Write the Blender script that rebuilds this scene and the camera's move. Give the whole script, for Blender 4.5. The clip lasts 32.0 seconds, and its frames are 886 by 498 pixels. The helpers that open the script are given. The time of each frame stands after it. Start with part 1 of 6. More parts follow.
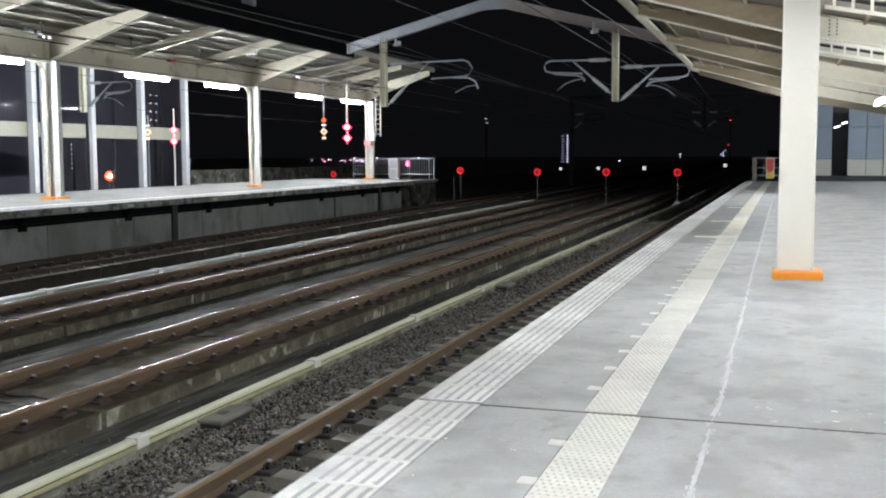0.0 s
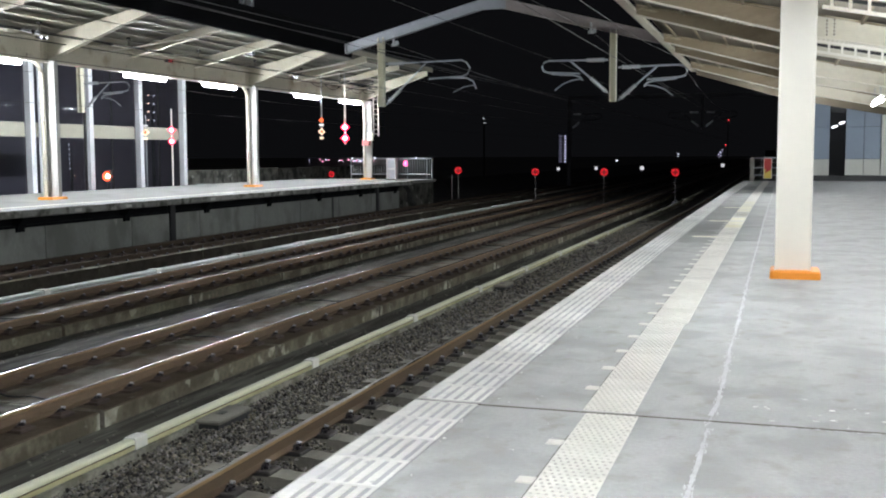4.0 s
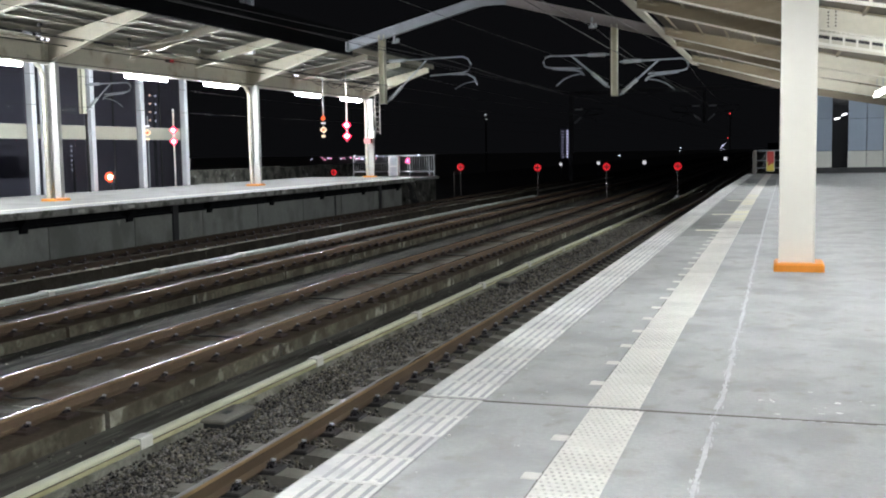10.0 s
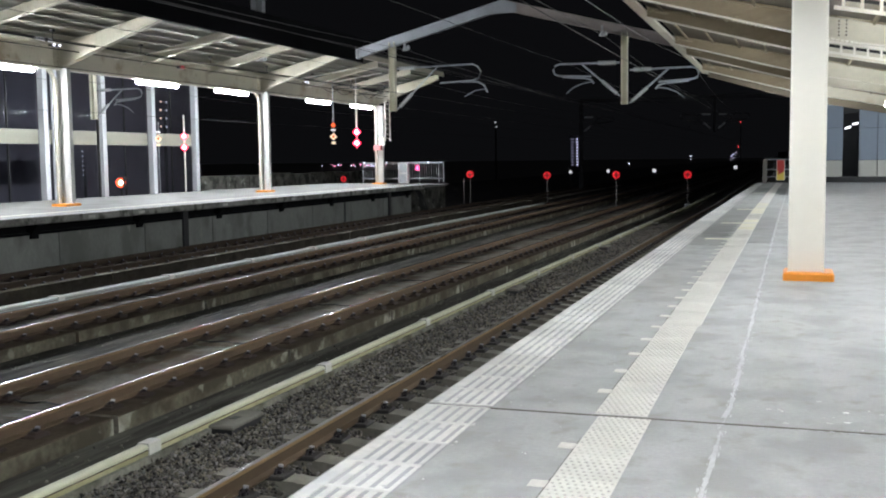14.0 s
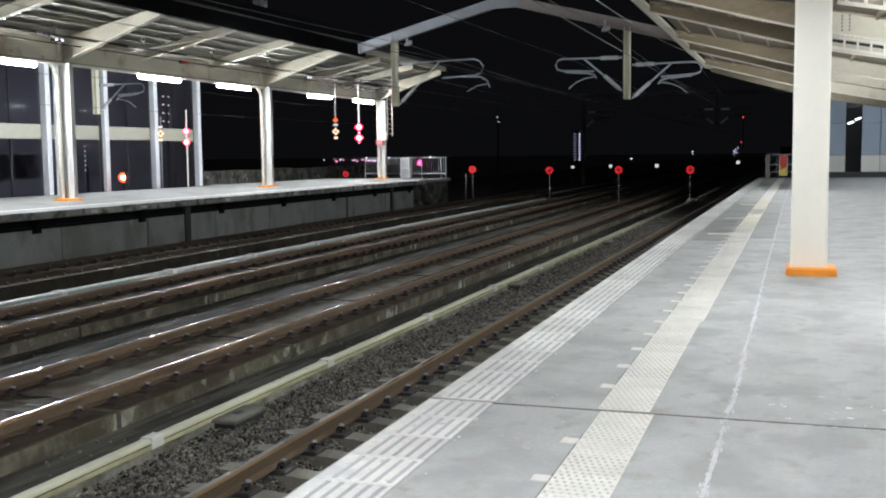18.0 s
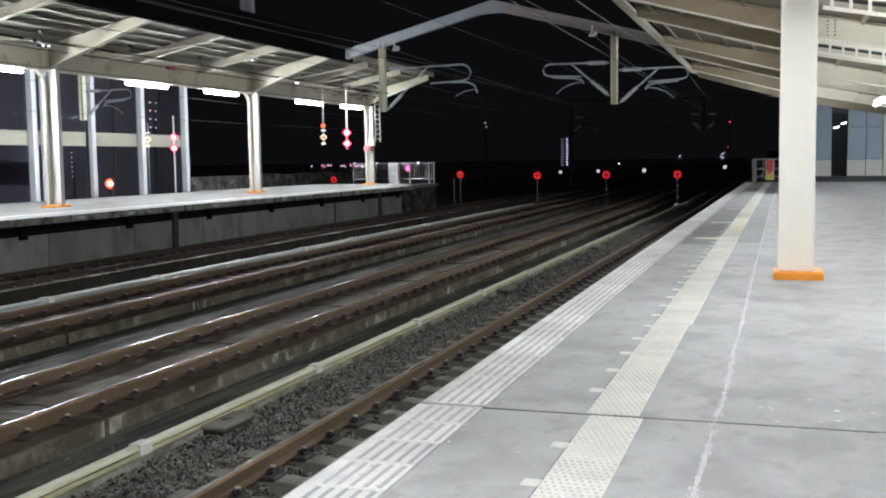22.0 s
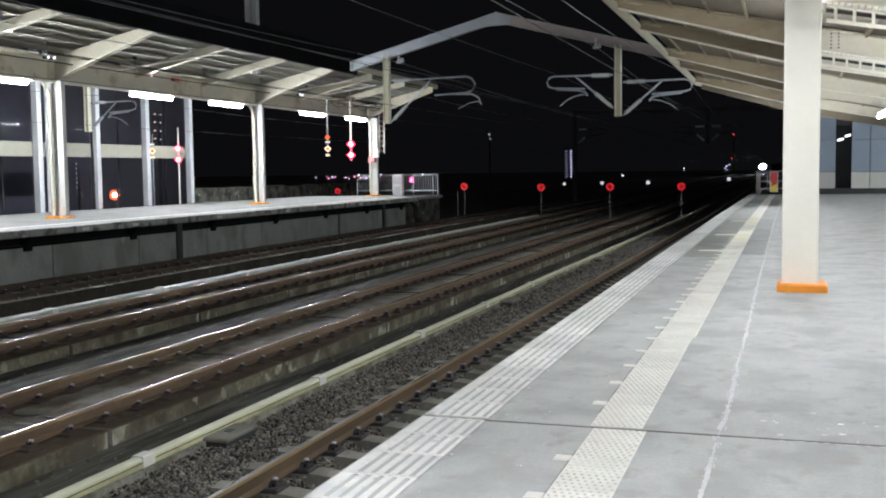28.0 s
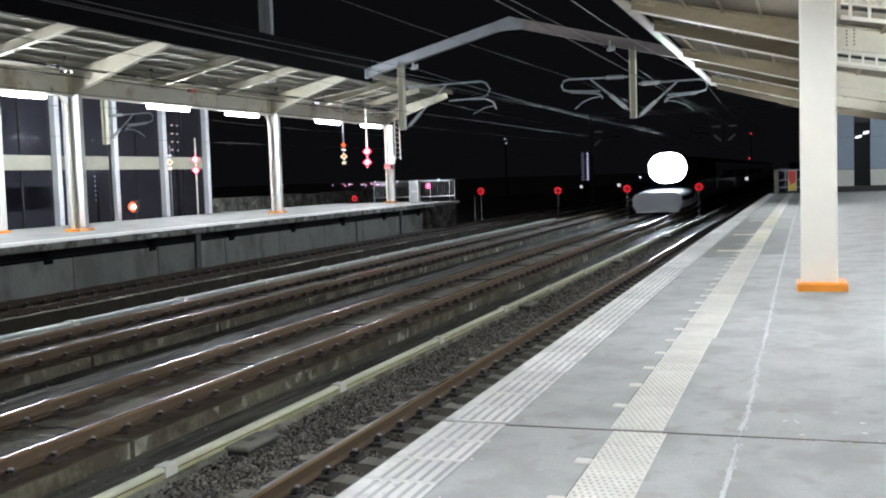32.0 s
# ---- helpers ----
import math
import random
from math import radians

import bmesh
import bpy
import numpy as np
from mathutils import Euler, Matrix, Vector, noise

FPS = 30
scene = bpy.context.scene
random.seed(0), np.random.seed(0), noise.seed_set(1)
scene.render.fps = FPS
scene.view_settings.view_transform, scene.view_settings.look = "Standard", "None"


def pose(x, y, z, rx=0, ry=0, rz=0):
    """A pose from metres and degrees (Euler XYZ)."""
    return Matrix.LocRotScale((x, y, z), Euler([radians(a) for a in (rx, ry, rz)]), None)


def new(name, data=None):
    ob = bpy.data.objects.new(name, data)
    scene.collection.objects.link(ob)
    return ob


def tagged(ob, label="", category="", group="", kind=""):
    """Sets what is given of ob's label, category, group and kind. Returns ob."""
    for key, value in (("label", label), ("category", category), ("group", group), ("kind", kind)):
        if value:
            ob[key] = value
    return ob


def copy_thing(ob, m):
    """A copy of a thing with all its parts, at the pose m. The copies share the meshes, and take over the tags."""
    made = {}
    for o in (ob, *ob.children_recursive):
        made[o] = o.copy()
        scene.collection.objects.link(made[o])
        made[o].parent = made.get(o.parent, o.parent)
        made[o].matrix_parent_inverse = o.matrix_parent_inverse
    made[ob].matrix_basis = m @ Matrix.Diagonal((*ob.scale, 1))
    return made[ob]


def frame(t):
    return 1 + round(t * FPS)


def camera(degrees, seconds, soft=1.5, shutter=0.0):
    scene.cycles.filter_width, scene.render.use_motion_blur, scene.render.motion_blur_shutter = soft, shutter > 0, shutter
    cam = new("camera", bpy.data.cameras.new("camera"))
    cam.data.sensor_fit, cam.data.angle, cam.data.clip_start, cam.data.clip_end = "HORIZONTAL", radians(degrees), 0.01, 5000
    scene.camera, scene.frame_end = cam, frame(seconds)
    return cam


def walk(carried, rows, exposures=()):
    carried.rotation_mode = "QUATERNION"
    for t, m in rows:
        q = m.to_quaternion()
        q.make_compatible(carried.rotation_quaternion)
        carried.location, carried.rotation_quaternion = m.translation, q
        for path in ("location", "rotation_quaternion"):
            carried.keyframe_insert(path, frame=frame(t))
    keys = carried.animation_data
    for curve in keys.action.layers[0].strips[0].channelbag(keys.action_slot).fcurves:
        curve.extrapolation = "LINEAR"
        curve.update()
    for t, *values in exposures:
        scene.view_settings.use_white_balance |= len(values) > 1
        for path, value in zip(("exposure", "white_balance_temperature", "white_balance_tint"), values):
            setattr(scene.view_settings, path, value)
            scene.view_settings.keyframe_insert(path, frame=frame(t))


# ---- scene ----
# -- camera: held by hand on the platform, turning slightly --
HFOV = 46.25
cam = camera(HFOV, 32.0, soft=2.0)
PATH = [
    (0, -0.000, 0.000, 1.470, 84.820, 0.239, 17.978),
    (0.5, -0.002, -0.009, 1.470, 84.888, 0.159, 17.977),
    (1, -0.003, -0.005, 1.468, 84.990, 0.160, 17.934),
    (1.5, 0.000, -0.008, 1.470, 85.025, 0.165, 17.938),
    (2, 0.000, -0.005, 1.470, 85.017, 0.194, 17.982),
    (2.5, -0.003, 0.004, 1.467, 84.899, 0.262, 17.937),
    (3, -0.004, 0.013, 1.468, 84.807, 0.264, 17.931),
    (3.5, -0.001, 0.000, 1.470, 84.771, 0.227, 17.883),
    (5.5, -0.000, -0.012, 1.471, 85.074, 0.429, 17.776),
    (6, -0.004, 0.002, 1.466, 84.987, 0.402, 17.758),
    (6.5, -0.002, 0.005, 1.468, 84.828, 0.553, 17.748),
    (7, -0.000, 0.002, 1.466, 84.739, 0.665, 17.786),
    (7.5, 0.001, 0.005, 1.467, 84.696, 0.754, 17.770),
    (8, 0.001, -0.006, 1.468, 84.721, 0.772, 17.740),
    (8.5, -0.000, -0.007, 1.468, 84.724, 0.809, 17.739),
    (9, 0.000, -0.004, 1.470, 84.714, 0.813, 17.792),
    (9.5, -0.003, 0.004, 1.466, 84.699, 0.761, 17.898),
    (10, -0.001, 0.006, 1.468, 84.647, 0.967, 17.976),
    (10.5, 0.001, -0.005, 1.467, 84.598, 0.939, 18.147),
    (11, 0.002, -0.008, 1.468, 84.516, 0.790, 18.354),
    (11.5, -0.003, -0.001, 1.469, 84.510, 0.622, 18.494),
    (12, -0.002, 0.005, 1.467, 84.641, 0.564, 18.610),
    (12.5, 0.000, -0.004, 1.469, 84.725, 0.570, 18.680),
    (13, 0.003, -0.009, 1.468, 84.792, 0.499, 18.747),
    (13.5, 0.004, -0.008, 1.469, 84.929, 0.578, 18.655),
    (14, 0.008, -0.003, 1.468, 85.051, 0.693, 18.512),
    (14.5, 0.006, -0.008, 1.470, 85.092, 0.801, 18.390),
    (16.5, 0.005, -0.000, 1.467, 84.538, 0.700, 18.439),
    (17, -0.000, 0.001, 1.466, 84.525, 0.602, 18.522),
    (17.5, 0.002, -0.008, 1.471, 84.579, 0.581, 18.575),
    (18, 0.004, -0.004, 1.468, 84.778, 0.669, 18.633),
    (18.5, 0.005, -0.007, 1.469, 84.971, 0.794, 18.677),
    (19, 0.007, -0.002, 1.468, 85.160, 0.884, 18.541),
    (19.5, 0.011, -0.012, 1.468, 85.280, 0.833, 18.378),
    (20, 0.005, -0.014, 1.468, 85.350, 0.773, 18.280),
    (20.5, 0.004, -0.019, 1.468, 85.404, 0.687, 18.243),
    (21, 0.003, -0.016, 1.468, 85.367, 0.724, 18.126),
    (21.5, 0.007, -0.011, 1.469, 85.341, 0.778, 18.035),
    (22, 0.001, -0.013, 1.467, 85.062, 0.815, 17.966),
    (22.5, -0.002, -0.000, 1.467, 84.730, 0.803, 18.014),
    (23, -0.001, 0.004, 1.465, 84.642, 0.865, 18.097),
    (23.5, 0.000, -0.004, 1.467, 84.637, 0.917, 18.143),
    (24, 0.003, -0.007, 1.469, 84.789, 0.899, 18.162),
    (24.5, 0.005, -0.009, 1.470, 84.990, 0.976, 18.160),
    (25, 0.001, -0.003, 1.466, 85.243, 0.853, 18.166),
    (25.5, 0.002, -0.010, 1.468, 85.412, 0.867, 18.100),
    (27.5, 0.003, -0.011, 1.467, 85.829, 0.728, 18.111),
    (28, 0.005, -0.012, 1.470, 85.707, 0.736, 18.186),
    (28.5, 0.003, -0.016, 1.470, 85.581, 0.783, 18.254),
    (29, 0.003, -0.009, 1.469, 85.582, 0.800, 18.255),
    (29.5, 0.004, -0.012, 1.470, 85.656, 0.894, 18.426),
    (30, 0.001, -0.016, 1.470, 85.726, 1.022, 18.630),
    (30.5, 0.006, -0.014, 1.471, 85.791, 1.134, 18.734),
    (31, 0.006, -0.015, 1.472, 85.872, 1.365, 18.791),
    (31.5, 0.009, -0.013, 1.468, 85.943, 1.526, 18.923),
    (32, 0.016, -0.019, 1.471, 86.027, 1.881, 19.095)
]
# the picture is a touch brighter at the start
walk(cam, [(t, pose(x, y, z, rx, ry, rz)) for t, x, y, z, rx, ry, rz in PATH],
     [(0.0, 0.88, 6400, 12), (3.5, 0.88, 6400, 12), (6.0, 0.79, 6400, 12), (28.0, 0.79, 6400, 12), (32.0, 0.79, 6300, 12)])

# -- night sky --
world = bpy.data.worlds.new("night")
scene.world = world
world.use_nodes = True
sky_bg = world.node_tree.nodes["Background"]
sky_bg.inputs[0].default_value = (0.25, 0.26, 0.30, 1)
sky_bg.inputs[1].default_value = 0.0080


# the lamps are the glowing tubes of the fittings themselves
LAMP_X_RIGHT, LAMP_Z_RIGHT = 2.40, 2.79
LAMPS_RIGHT = [29.2, 20.8, 13.4, -4.5]
LAMPS_BACK_FILL = [38.0, 25.0, 8.0]
LAMPS_SPINE = [38.2, 34.0, 25.2, 16.6, 9.6, 2.8, -3.4]
LAMPS_LEFT = [9.6, 15.4, 21.6, 27.4, 36.0, 41.8, 50.85, 56.7]
LAMP_X_LEFT, LAMP_Z_LEFT = -24.0, 4.60


# -- materials --
def mat(name, colour, rough=0.7, metal=0.0, vary=0.25, big=0.6, fine=18.0, bump=0.2, stain=None, stain_at=0.6,
        stain_scale=1.2, stretch=(1, 1, 1), per_piece=0.0, spec=0.5, bump_scale=None, island=0.0, blotch=None, blotch_at=0.62, blotch_scale=4.0,
        gloss_vary=0.25, hue_vary=0.0, blotch_soft=0.06):
    """A worn surface: two scales of variation, optional stains, fine relief; sizes in metres."""
    m = bpy.data.materials.new(name)
    m.use_nodes = True
    nt = m.node_tree
    n, l = nt.nodes, nt.links
    b = n["Principled BSDF"]
    b.inputs["Metallic"].default_value = metal
    b.inputs["Specular IOR Level"].default_value = spec
    tc = n.new("ShaderNodeTexCoord")
    mp = n.new("ShaderNodeMapping")
    mp.inputs["Scale"].default_value = stretch
    l.new(tc.outputs["Object"], mp.inputs["Vector"])
    if per_piece:
        # each piece takes another stretch of the pattern
        oi = n.new("ShaderNodeObjectInfo")
        sh = n.new("ShaderNodeVectorMath")
        sh.operation = "SCALE"
        sh.inputs[0].default_value = (31.0, 47.0, 23.0)
        l.new(oi.outputs["Random"], sh.inputs["Scale"])
        l.new(sh.outputs[0], mp.inputs["Location"])

    def tex(scale, detail, source):
        t = n.new("ShaderNodeTexNoise")
        t.inputs["Scale"].default_value, t.inputs["Detail"].default_value = scale, detail
        l.new(source, t.inputs["Vector"])
        return t.outputs["Fac"]

    def maths(op, a, c):
        q = n.new("ShaderNodeMath")
        q.operation = op
        for i, v in enumerate((a, c)):
            if hasattr(v, "is_linked"):
                l.new(v, q.inputs[i])
            else:
                q.inputs[i].default_value = v
        return q.outputs[0]

    large, small = tex(big, 5, mp.outputs[0]), tex(fine, 6, mp.outputs[0])
    amount = maths("ADD", maths("MULTIPLY", maths("SUBTRACT", large, 0.5), 1.7 * vary),
                   maths("MULTIPLY", maths("SUBTRACT", small, 0.5), 1.5 * vary))
    if per_piece:
        amount = maths("ADD", amount, maths("MULTIPLY", maths("SUBTRACT", oi.outputs["Random"], 0.5), per_piece))
    if island:
        ge = n.new("ShaderNodeNewGeometry")
        amount = maths("ADD", amount, maths("MULTIPLY", maths("SUBTRACT", ge.outputs["Random Per Island"], 0.5), island))
    hsv = n.new("ShaderNodeHueSaturation")
    hsv.inputs["Color"].default_value = (*colour, 1)
    l.new(maths("ADD", amount, 1.0), hsv.inputs["Value"])
    if hue_vary:
        # stones differ in hue and in strength of colour
        wn = n.new("ShaderNodeTexWhiteNoise")
        wn.noise_dimensions = "1D"
        l.new(ge.outputs["Random Per Island"], wn.inputs["W"])
        l.new(maths("ADD", maths("MULTIPLY", maths("SUBTRACT", wn.outputs["Value"], 0.5), hue_vary), 0.5), hsv.inputs["Hue"])
        l.new(maths("ADD", maths("MULTIPLY", wn.outputs["Value"], 1.2), 0.25), hsv.inputs["Saturation"])
    out = hsv.outputs[0]
    for stain, stain_at, stain_scale, soft_edge in ((stain, stain_at, stain_scale, 0.14), (blotch, blotch_at, blotch_scale, blotch_soft)):
        if not stain:
            continue
        st = tex(stain_scale, 7, mp.outputs[0])
        ramp = n.new("ShaderNodeMapRange")
        ramp.inputs[1].default_value, ramp.inputs[2].default_value = stain_at, stain_at + soft_edge
        l.new(st, ramp.inputs[0])
        mix = n.new("ShaderNodeMix")
        mix.data_type = "RGBA"
        l.new(ramp.outputs[0], mix.inputs[0])
        l.new(out, mix.inputs[6])
        mix.inputs[7].default_value = (*stain, 1)
        out = mix.outputs[2]
    l.new(out, b.inputs["Base Color"])
    l.new(maths("ADD", maths("MULTIPLY", maths("SUBTRACT", small, 0.5), gloss_vary), rough), b.inputs["Roughness"])
    if bump:
        bp = n.new("ShaderNodeBump")
        bp.inputs["Strength"].default_value, bp.inputs["Distance"].default_value = bump, 0.01
        l.new(tex(bump_scale, 6, mp.outputs[0]) if bump_scale else small, bp.inputs["Height"])
        l.new(bp.outputs[0], b.inputs["Normal"])
    return m


def glow(name, colour, strength):
    m = bpy.data.materials.new(name)
    m.use_nodes = True
    b = m.node_tree.nodes["Principled BSDF"]
    b.inputs["Base Color"].default_value = (*colour, 1)
    b.inputs["Emission Color"].default_value = (*colour, 1)
    b.inputs["Emission Strength"].default_value = strength
    return m


def glass(name, tint=(0.25, 0.28, 0.32), rough=0.04, alpha=0.75):
    m = bpy.data.materials.new(name)
    m.use_nodes = True
    n, l = m.node_tree.nodes, m.node_tree.links
    gl, tr, mx = n.new("ShaderNodeBsdfGlossy"), n.new("ShaderNodeBsdfTransparent"), n.new("ShaderNodeMixShader")
    gl.inputs["Roughness"].default_value = rough
    tr.inputs["Color"].default_value = (*tint, 1)
    fr = n.new("ShaderNodeLayerWeight")
    fr.inputs[0].default_value = 0.3
    pw = n.new("ShaderNodeMath")
    pw.operation = "POWER"
    pw.inputs[1].default_value = 4.0
    l.new(fr.outputs["Facing"], pw.inputs[0])
    l.new(pw.outputs[0], mx.inputs[0])
    l.new(tr.outputs[0], mx.inputs[1])
    l.new(gl.outputs[0], mx.inputs[2])
    l.new(mx.outputs[0], n["Material Output"].inputs[0])
    return m


CONCRETE_FLOOR = mat("platform_concrete", (0.365, 0.37, 0.365), 0.62, vary=0.28, big=2.6, fine=42, bump=0.25,
                     stain=(0.295, 0.298, 0.292), stain_at=0.49, stain_scale=1.9, stretch=(1.0, 0.75, 1), blotch=(0.285, 0.278, 0.25), blotch_at=0.54, blotch_scale=6.5, blotch_soft=0.2, spec=0.3)
CONCRETE_PATCH = mat("patched_concrete", (0.225, 0.23, 0.222), 0.6, vary=0.3, big=1.2, fine=22, bump=0.1, per_piece=0.35,
                     stain=(0.32, 0.33, 0.32), stain_at=0.56, stain_scale=1.4)
CONCRETE_WALL = mat("platform_wall_concrete", (0.29, 0.297, 0.275), 0.85, vary=0.3, big=0.9, fine=12, bump=0.3,
                    stain=(0.21, 0.215, 0.195), stain_at=0.5, stain_scale=1.1, stretch=(1, 1, 0.6), per_piece=0.2, blotch=(0.36, 0.355, 0.31), blotch_at=0.64, blotch_scale=1.6)
CONCRETE_LIP = mat("platform_edge_concrete", (0.30, 0.30, 0.28), 0.8, vary=0.6, big=1.2, fine=14, bump=0.2,
                   stain=(0.10, 0.10, 0.085), stain_at=0.5, stain_scale=2.5, per_piece=0.4, blotch=(0.55, 0.55, 0.52), blotch_at=0.68, blotch_scale=3.5)
# slab top outside the centre strip, darker and browner
SLAB_SHOULDER = mat("dark_brown_slab_shoulder", (0.106, 0.085, 0.064), 0.9, vary=0.6, big=1.3, fine=20, bump=0.5,
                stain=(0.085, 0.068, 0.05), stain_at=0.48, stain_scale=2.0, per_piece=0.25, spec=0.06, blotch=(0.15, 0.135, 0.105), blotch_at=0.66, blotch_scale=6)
SLAB = mat("slab_concrete", (0.210, 0.196, 0.166), 0.85, vary=0.7, big=1.1, fine=20, bump=0.6,
           stain=(0.135, 0.105, 0.075), stain_at=0.47, stain_scale=1.6, per_piece=0.3, spec=0.15, blotch=(0.25, 0.235, 0.195), blotch_at=0.63, blotch_scale=11)
SLAB_SIDE = mat("slab_edge_concrete", (0.144, 0.130, 0.095), 0.85, vary=0.9, big=1.6, fine=12, bump=0.7,
                stain=(0.085, 0.074, 0.054), stain_at=0.45, stain_scale=2.0, spec=0.15, per_piece=0.2, blotch=(0.27, 0.265, 0.21), blotch_at=0.62, blotch_scale=3.0)


def pale_ends(m, length):
    """Washed-out mortar patches towards both ends of a slab's side faces."""
    n, l = m.node_tree.nodes, m.node_tree.links
    b = n["Principled BSDF"]
    before = b.inputs["Base Color"].links[0].from_socket
    tc, sep = n.new("ShaderNodeTexCoord"), n.new("ShaderNodeSeparateXYZ")
    l.new(tc.outputs["Object"], sep.inputs[0])
    mid, far, tex, add, ramp, mix = (n.new("ShaderNode" + k) for k in ("Math", "Math", "TexNoise", "Math", "MapRange", "Mix"))
    mid.operation, mid.inputs[1].default_value = "SUBTRACT", length / 2
    l.new(sep.outputs[1], mid.inputs[0])
    far.operation = "ABSOLUTE"
    l.new(mid.outputs[0], far.inputs[0])
    tex.inputs["Scale"].default_value, tex.inputs["Detail"].default_value = 2.6, 6
    oi, sh = n.new("ShaderNodeObjectInfo"), n.new("ShaderNodeVectorMath")
    sh.operation = "ADD"
    l.new(tc.outputs["Object"], sh.inputs[0])
    l.new(oi.outputs["Location"], sh.inputs[1])
    l.new(sh.outputs[0], tex.inputs["Vector"])
    add.operation = "MULTIPLY_ADD"
    l.new(tex.outputs["Fac"], add.inputs[0])
    add.inputs[1].default_value = 3.2
    l.new(far.outputs[0], add.inputs[2])
    ramp.inputs[1].default_value, ramp.inputs[2].default_value = length / 2 + 1.42, length / 2 + 1.75
    l.new(add.outputs[0], ramp.inputs[0])
    mix.data_type = "RGBA"
    l.new(ramp.outputs[0], mix.inputs[0])
    l.new(before, mix.inputs[6])
    mix.inputs[7].default_value = (0.40, 0.39, 0.32, 1)
    l.new(mix.outputs[2], b.inputs["Base Color"])


pale_ends(SLAB_SIDE, 4.3)
TRACKBED = mat("trackbed_concrete", (0.115, 0.111, 0.096), 0.85, vary=1.0, big=1.4, fine=16, bump=0.7,
               stain=(0.055, 0.052, 0.045), stain_at=0.46, stain_scale=4.5, stretch=(1, 0.10, 1), spec=0.12, blotch=(0.17, 0.168, 0.145), blotch_at=0.61, blotch_scale=9)
KERB = mat("mossy_kerb_concrete", (0.250, 0.246, 0.206), 0.85, vary=0.7, big=1.6, fine=18, bump=0.6,
           stain=(0.12, 0.112, 0.085), stain_at=0.46, stain_scale=2.2, spec=0.15, blotch=(0.30, 0.30, 0.27), blotch_at=0.64, blotch_scale=4)
DARK_KERB_SIDE = mat("dark_kerb_face", (0.055, 0.048, 0.038), 0.9, vary=0.6, big=1.4, fine=14, bump=0.5, stain=(0.03, 0.027, 0.022), stain_at=0.5, stain_scale=1.8, per_piece=0.3, spec=0.1)
BALLAST_BED = mat("ballast_bed", (0.126, 0.112, 0.098), 0.9, vary=0.7, big=3, fine=30, bump=1.0, bump_scale=22)
BALLAST = mat("ballast_stone", (0.140, 0.125, 0.108), 0.85, vary=0.4, big=1.0, fine=30, bump=0.3, island=1.9, hue_vary=0.06)
SLEEPER = mat("sleeper_concrete", (0.200, 0.190, 0.162), 0.8, vary=0.4, big=2, fine=20, bump=0.3, per_piece=0.3)
# rust of web and foot, darkened for the shadow below the rail head
RAIL_RUST_SHADE = mat("rusty_rail_side_shaded", (0.105, 0.072, 0.045), 0.7, metal=0.0, vary=0.35, big=2, fine=30, bump=0.2, stretch=(1, 0.25, 1), spec=0.3)
RAIL_BROWN = mat("dark_brown_rail_side", (0.137, 0.095, 0.061), 0.7, vary=0.35, big=2, fine=30, bump=0.2, stretch=(1, 0.25, 1), spec=0.3)
RAIL_HEAD_BROWN = mat("brown_rail_head_side", (0.237, 0.152, 0.085), 0.65, vary=0.3, big=2, fine=30, bump=0.15, stretch=(1, 0.2, 1), spec=0.3)
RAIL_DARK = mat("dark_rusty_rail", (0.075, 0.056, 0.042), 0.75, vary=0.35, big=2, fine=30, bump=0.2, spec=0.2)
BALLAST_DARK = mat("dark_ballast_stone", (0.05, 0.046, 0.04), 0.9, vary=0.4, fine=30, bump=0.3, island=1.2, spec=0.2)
RAIL_TOP = mat("polished_rail_head", (0.66, 0.64, 0.84), 0.24, metal=1.0, vary=0.02, big=0.5, fine=2, bump=0, stretch=(1, 0.01, 1), gloss_vary=0.0)
# the same rust kept brighter where light strikes the head's side
RAIL_HEAD = mat("lit_brown_rail_head_side", (0.27, 0.185, 0.095), 0.6, vary=0.3, big=2, fine=30, bump=0.15, stretch=(1, 0.2, 1), spec=0.3)
RAIL_DULL = mat("brown_rail_head", (0.25, 0.23, 0.23), 0.30, metal=0.85, vary=0.2, big=1.5, fine=30, bump=0, stretch=(1, 0.02, 1))
PLATE = mat("reddish_base_plate", (0.055, 0.037, 0.031), 0.7, vary=0.4, big=3, fine=30, bump=0.3, per_piece=0.4)
CLIP = mat("dark_fastener_iron", (0.035, 0.031, 0.036), 0.28, metal=0.4, vary=0.4, fine=40, bump=0.3, per_piece=0.4)
# base plates of the near track, darker than the reddish ones
CLIP_PLATE = mat("near_black_base_plate", (0.03, 0.027, 0.027), 0.6, vary=0.4, big=3, fine=30, bump=0.3, per_piece=0.4)
# pale bluish bolt tips stand for glints on the dark fasteners
CLIP_BOLT = mat("glint_bolt_head", (0.40, 0.42, 0.50), 0.3, metal=0.5, vary=0.2, fine=60, bump=0.1)
DUCT = mat("cream_cable_duct", (0.56, 0.54, 0.31), 0.55, vary=0.45, big=1.2, fine=18, bump=0.1,
           stain=(0.40, 0.37, 0.19), stain_at=0.52, stain_scale=3.0, stretch=(1, 0.35, 1), blotch=(0.17, 0.13, 0.07), blotch_at=0.66, blotch_scale=7)
# dark brown for the groove below the duct lid
DUCT_SEAM = mat("dark_duct_seam", (0.10, 0.075, 0.04), 0.7, vary=0.5, big=1.5, fine=18, bump=0.1)
DUCT_PALE = mat("pale_cable_duct", (0.50, 0.55, 0.50), 0.55, vary=0.2, big=0.8, fine=14, bump=0.1, stretch=(1, 0.3, 1))
DUCT_JOINT = mat("white_duct_joint", (0.72, 0.72, 0.66), 0.5, vary=0.15, fine=20, bump=0.1)
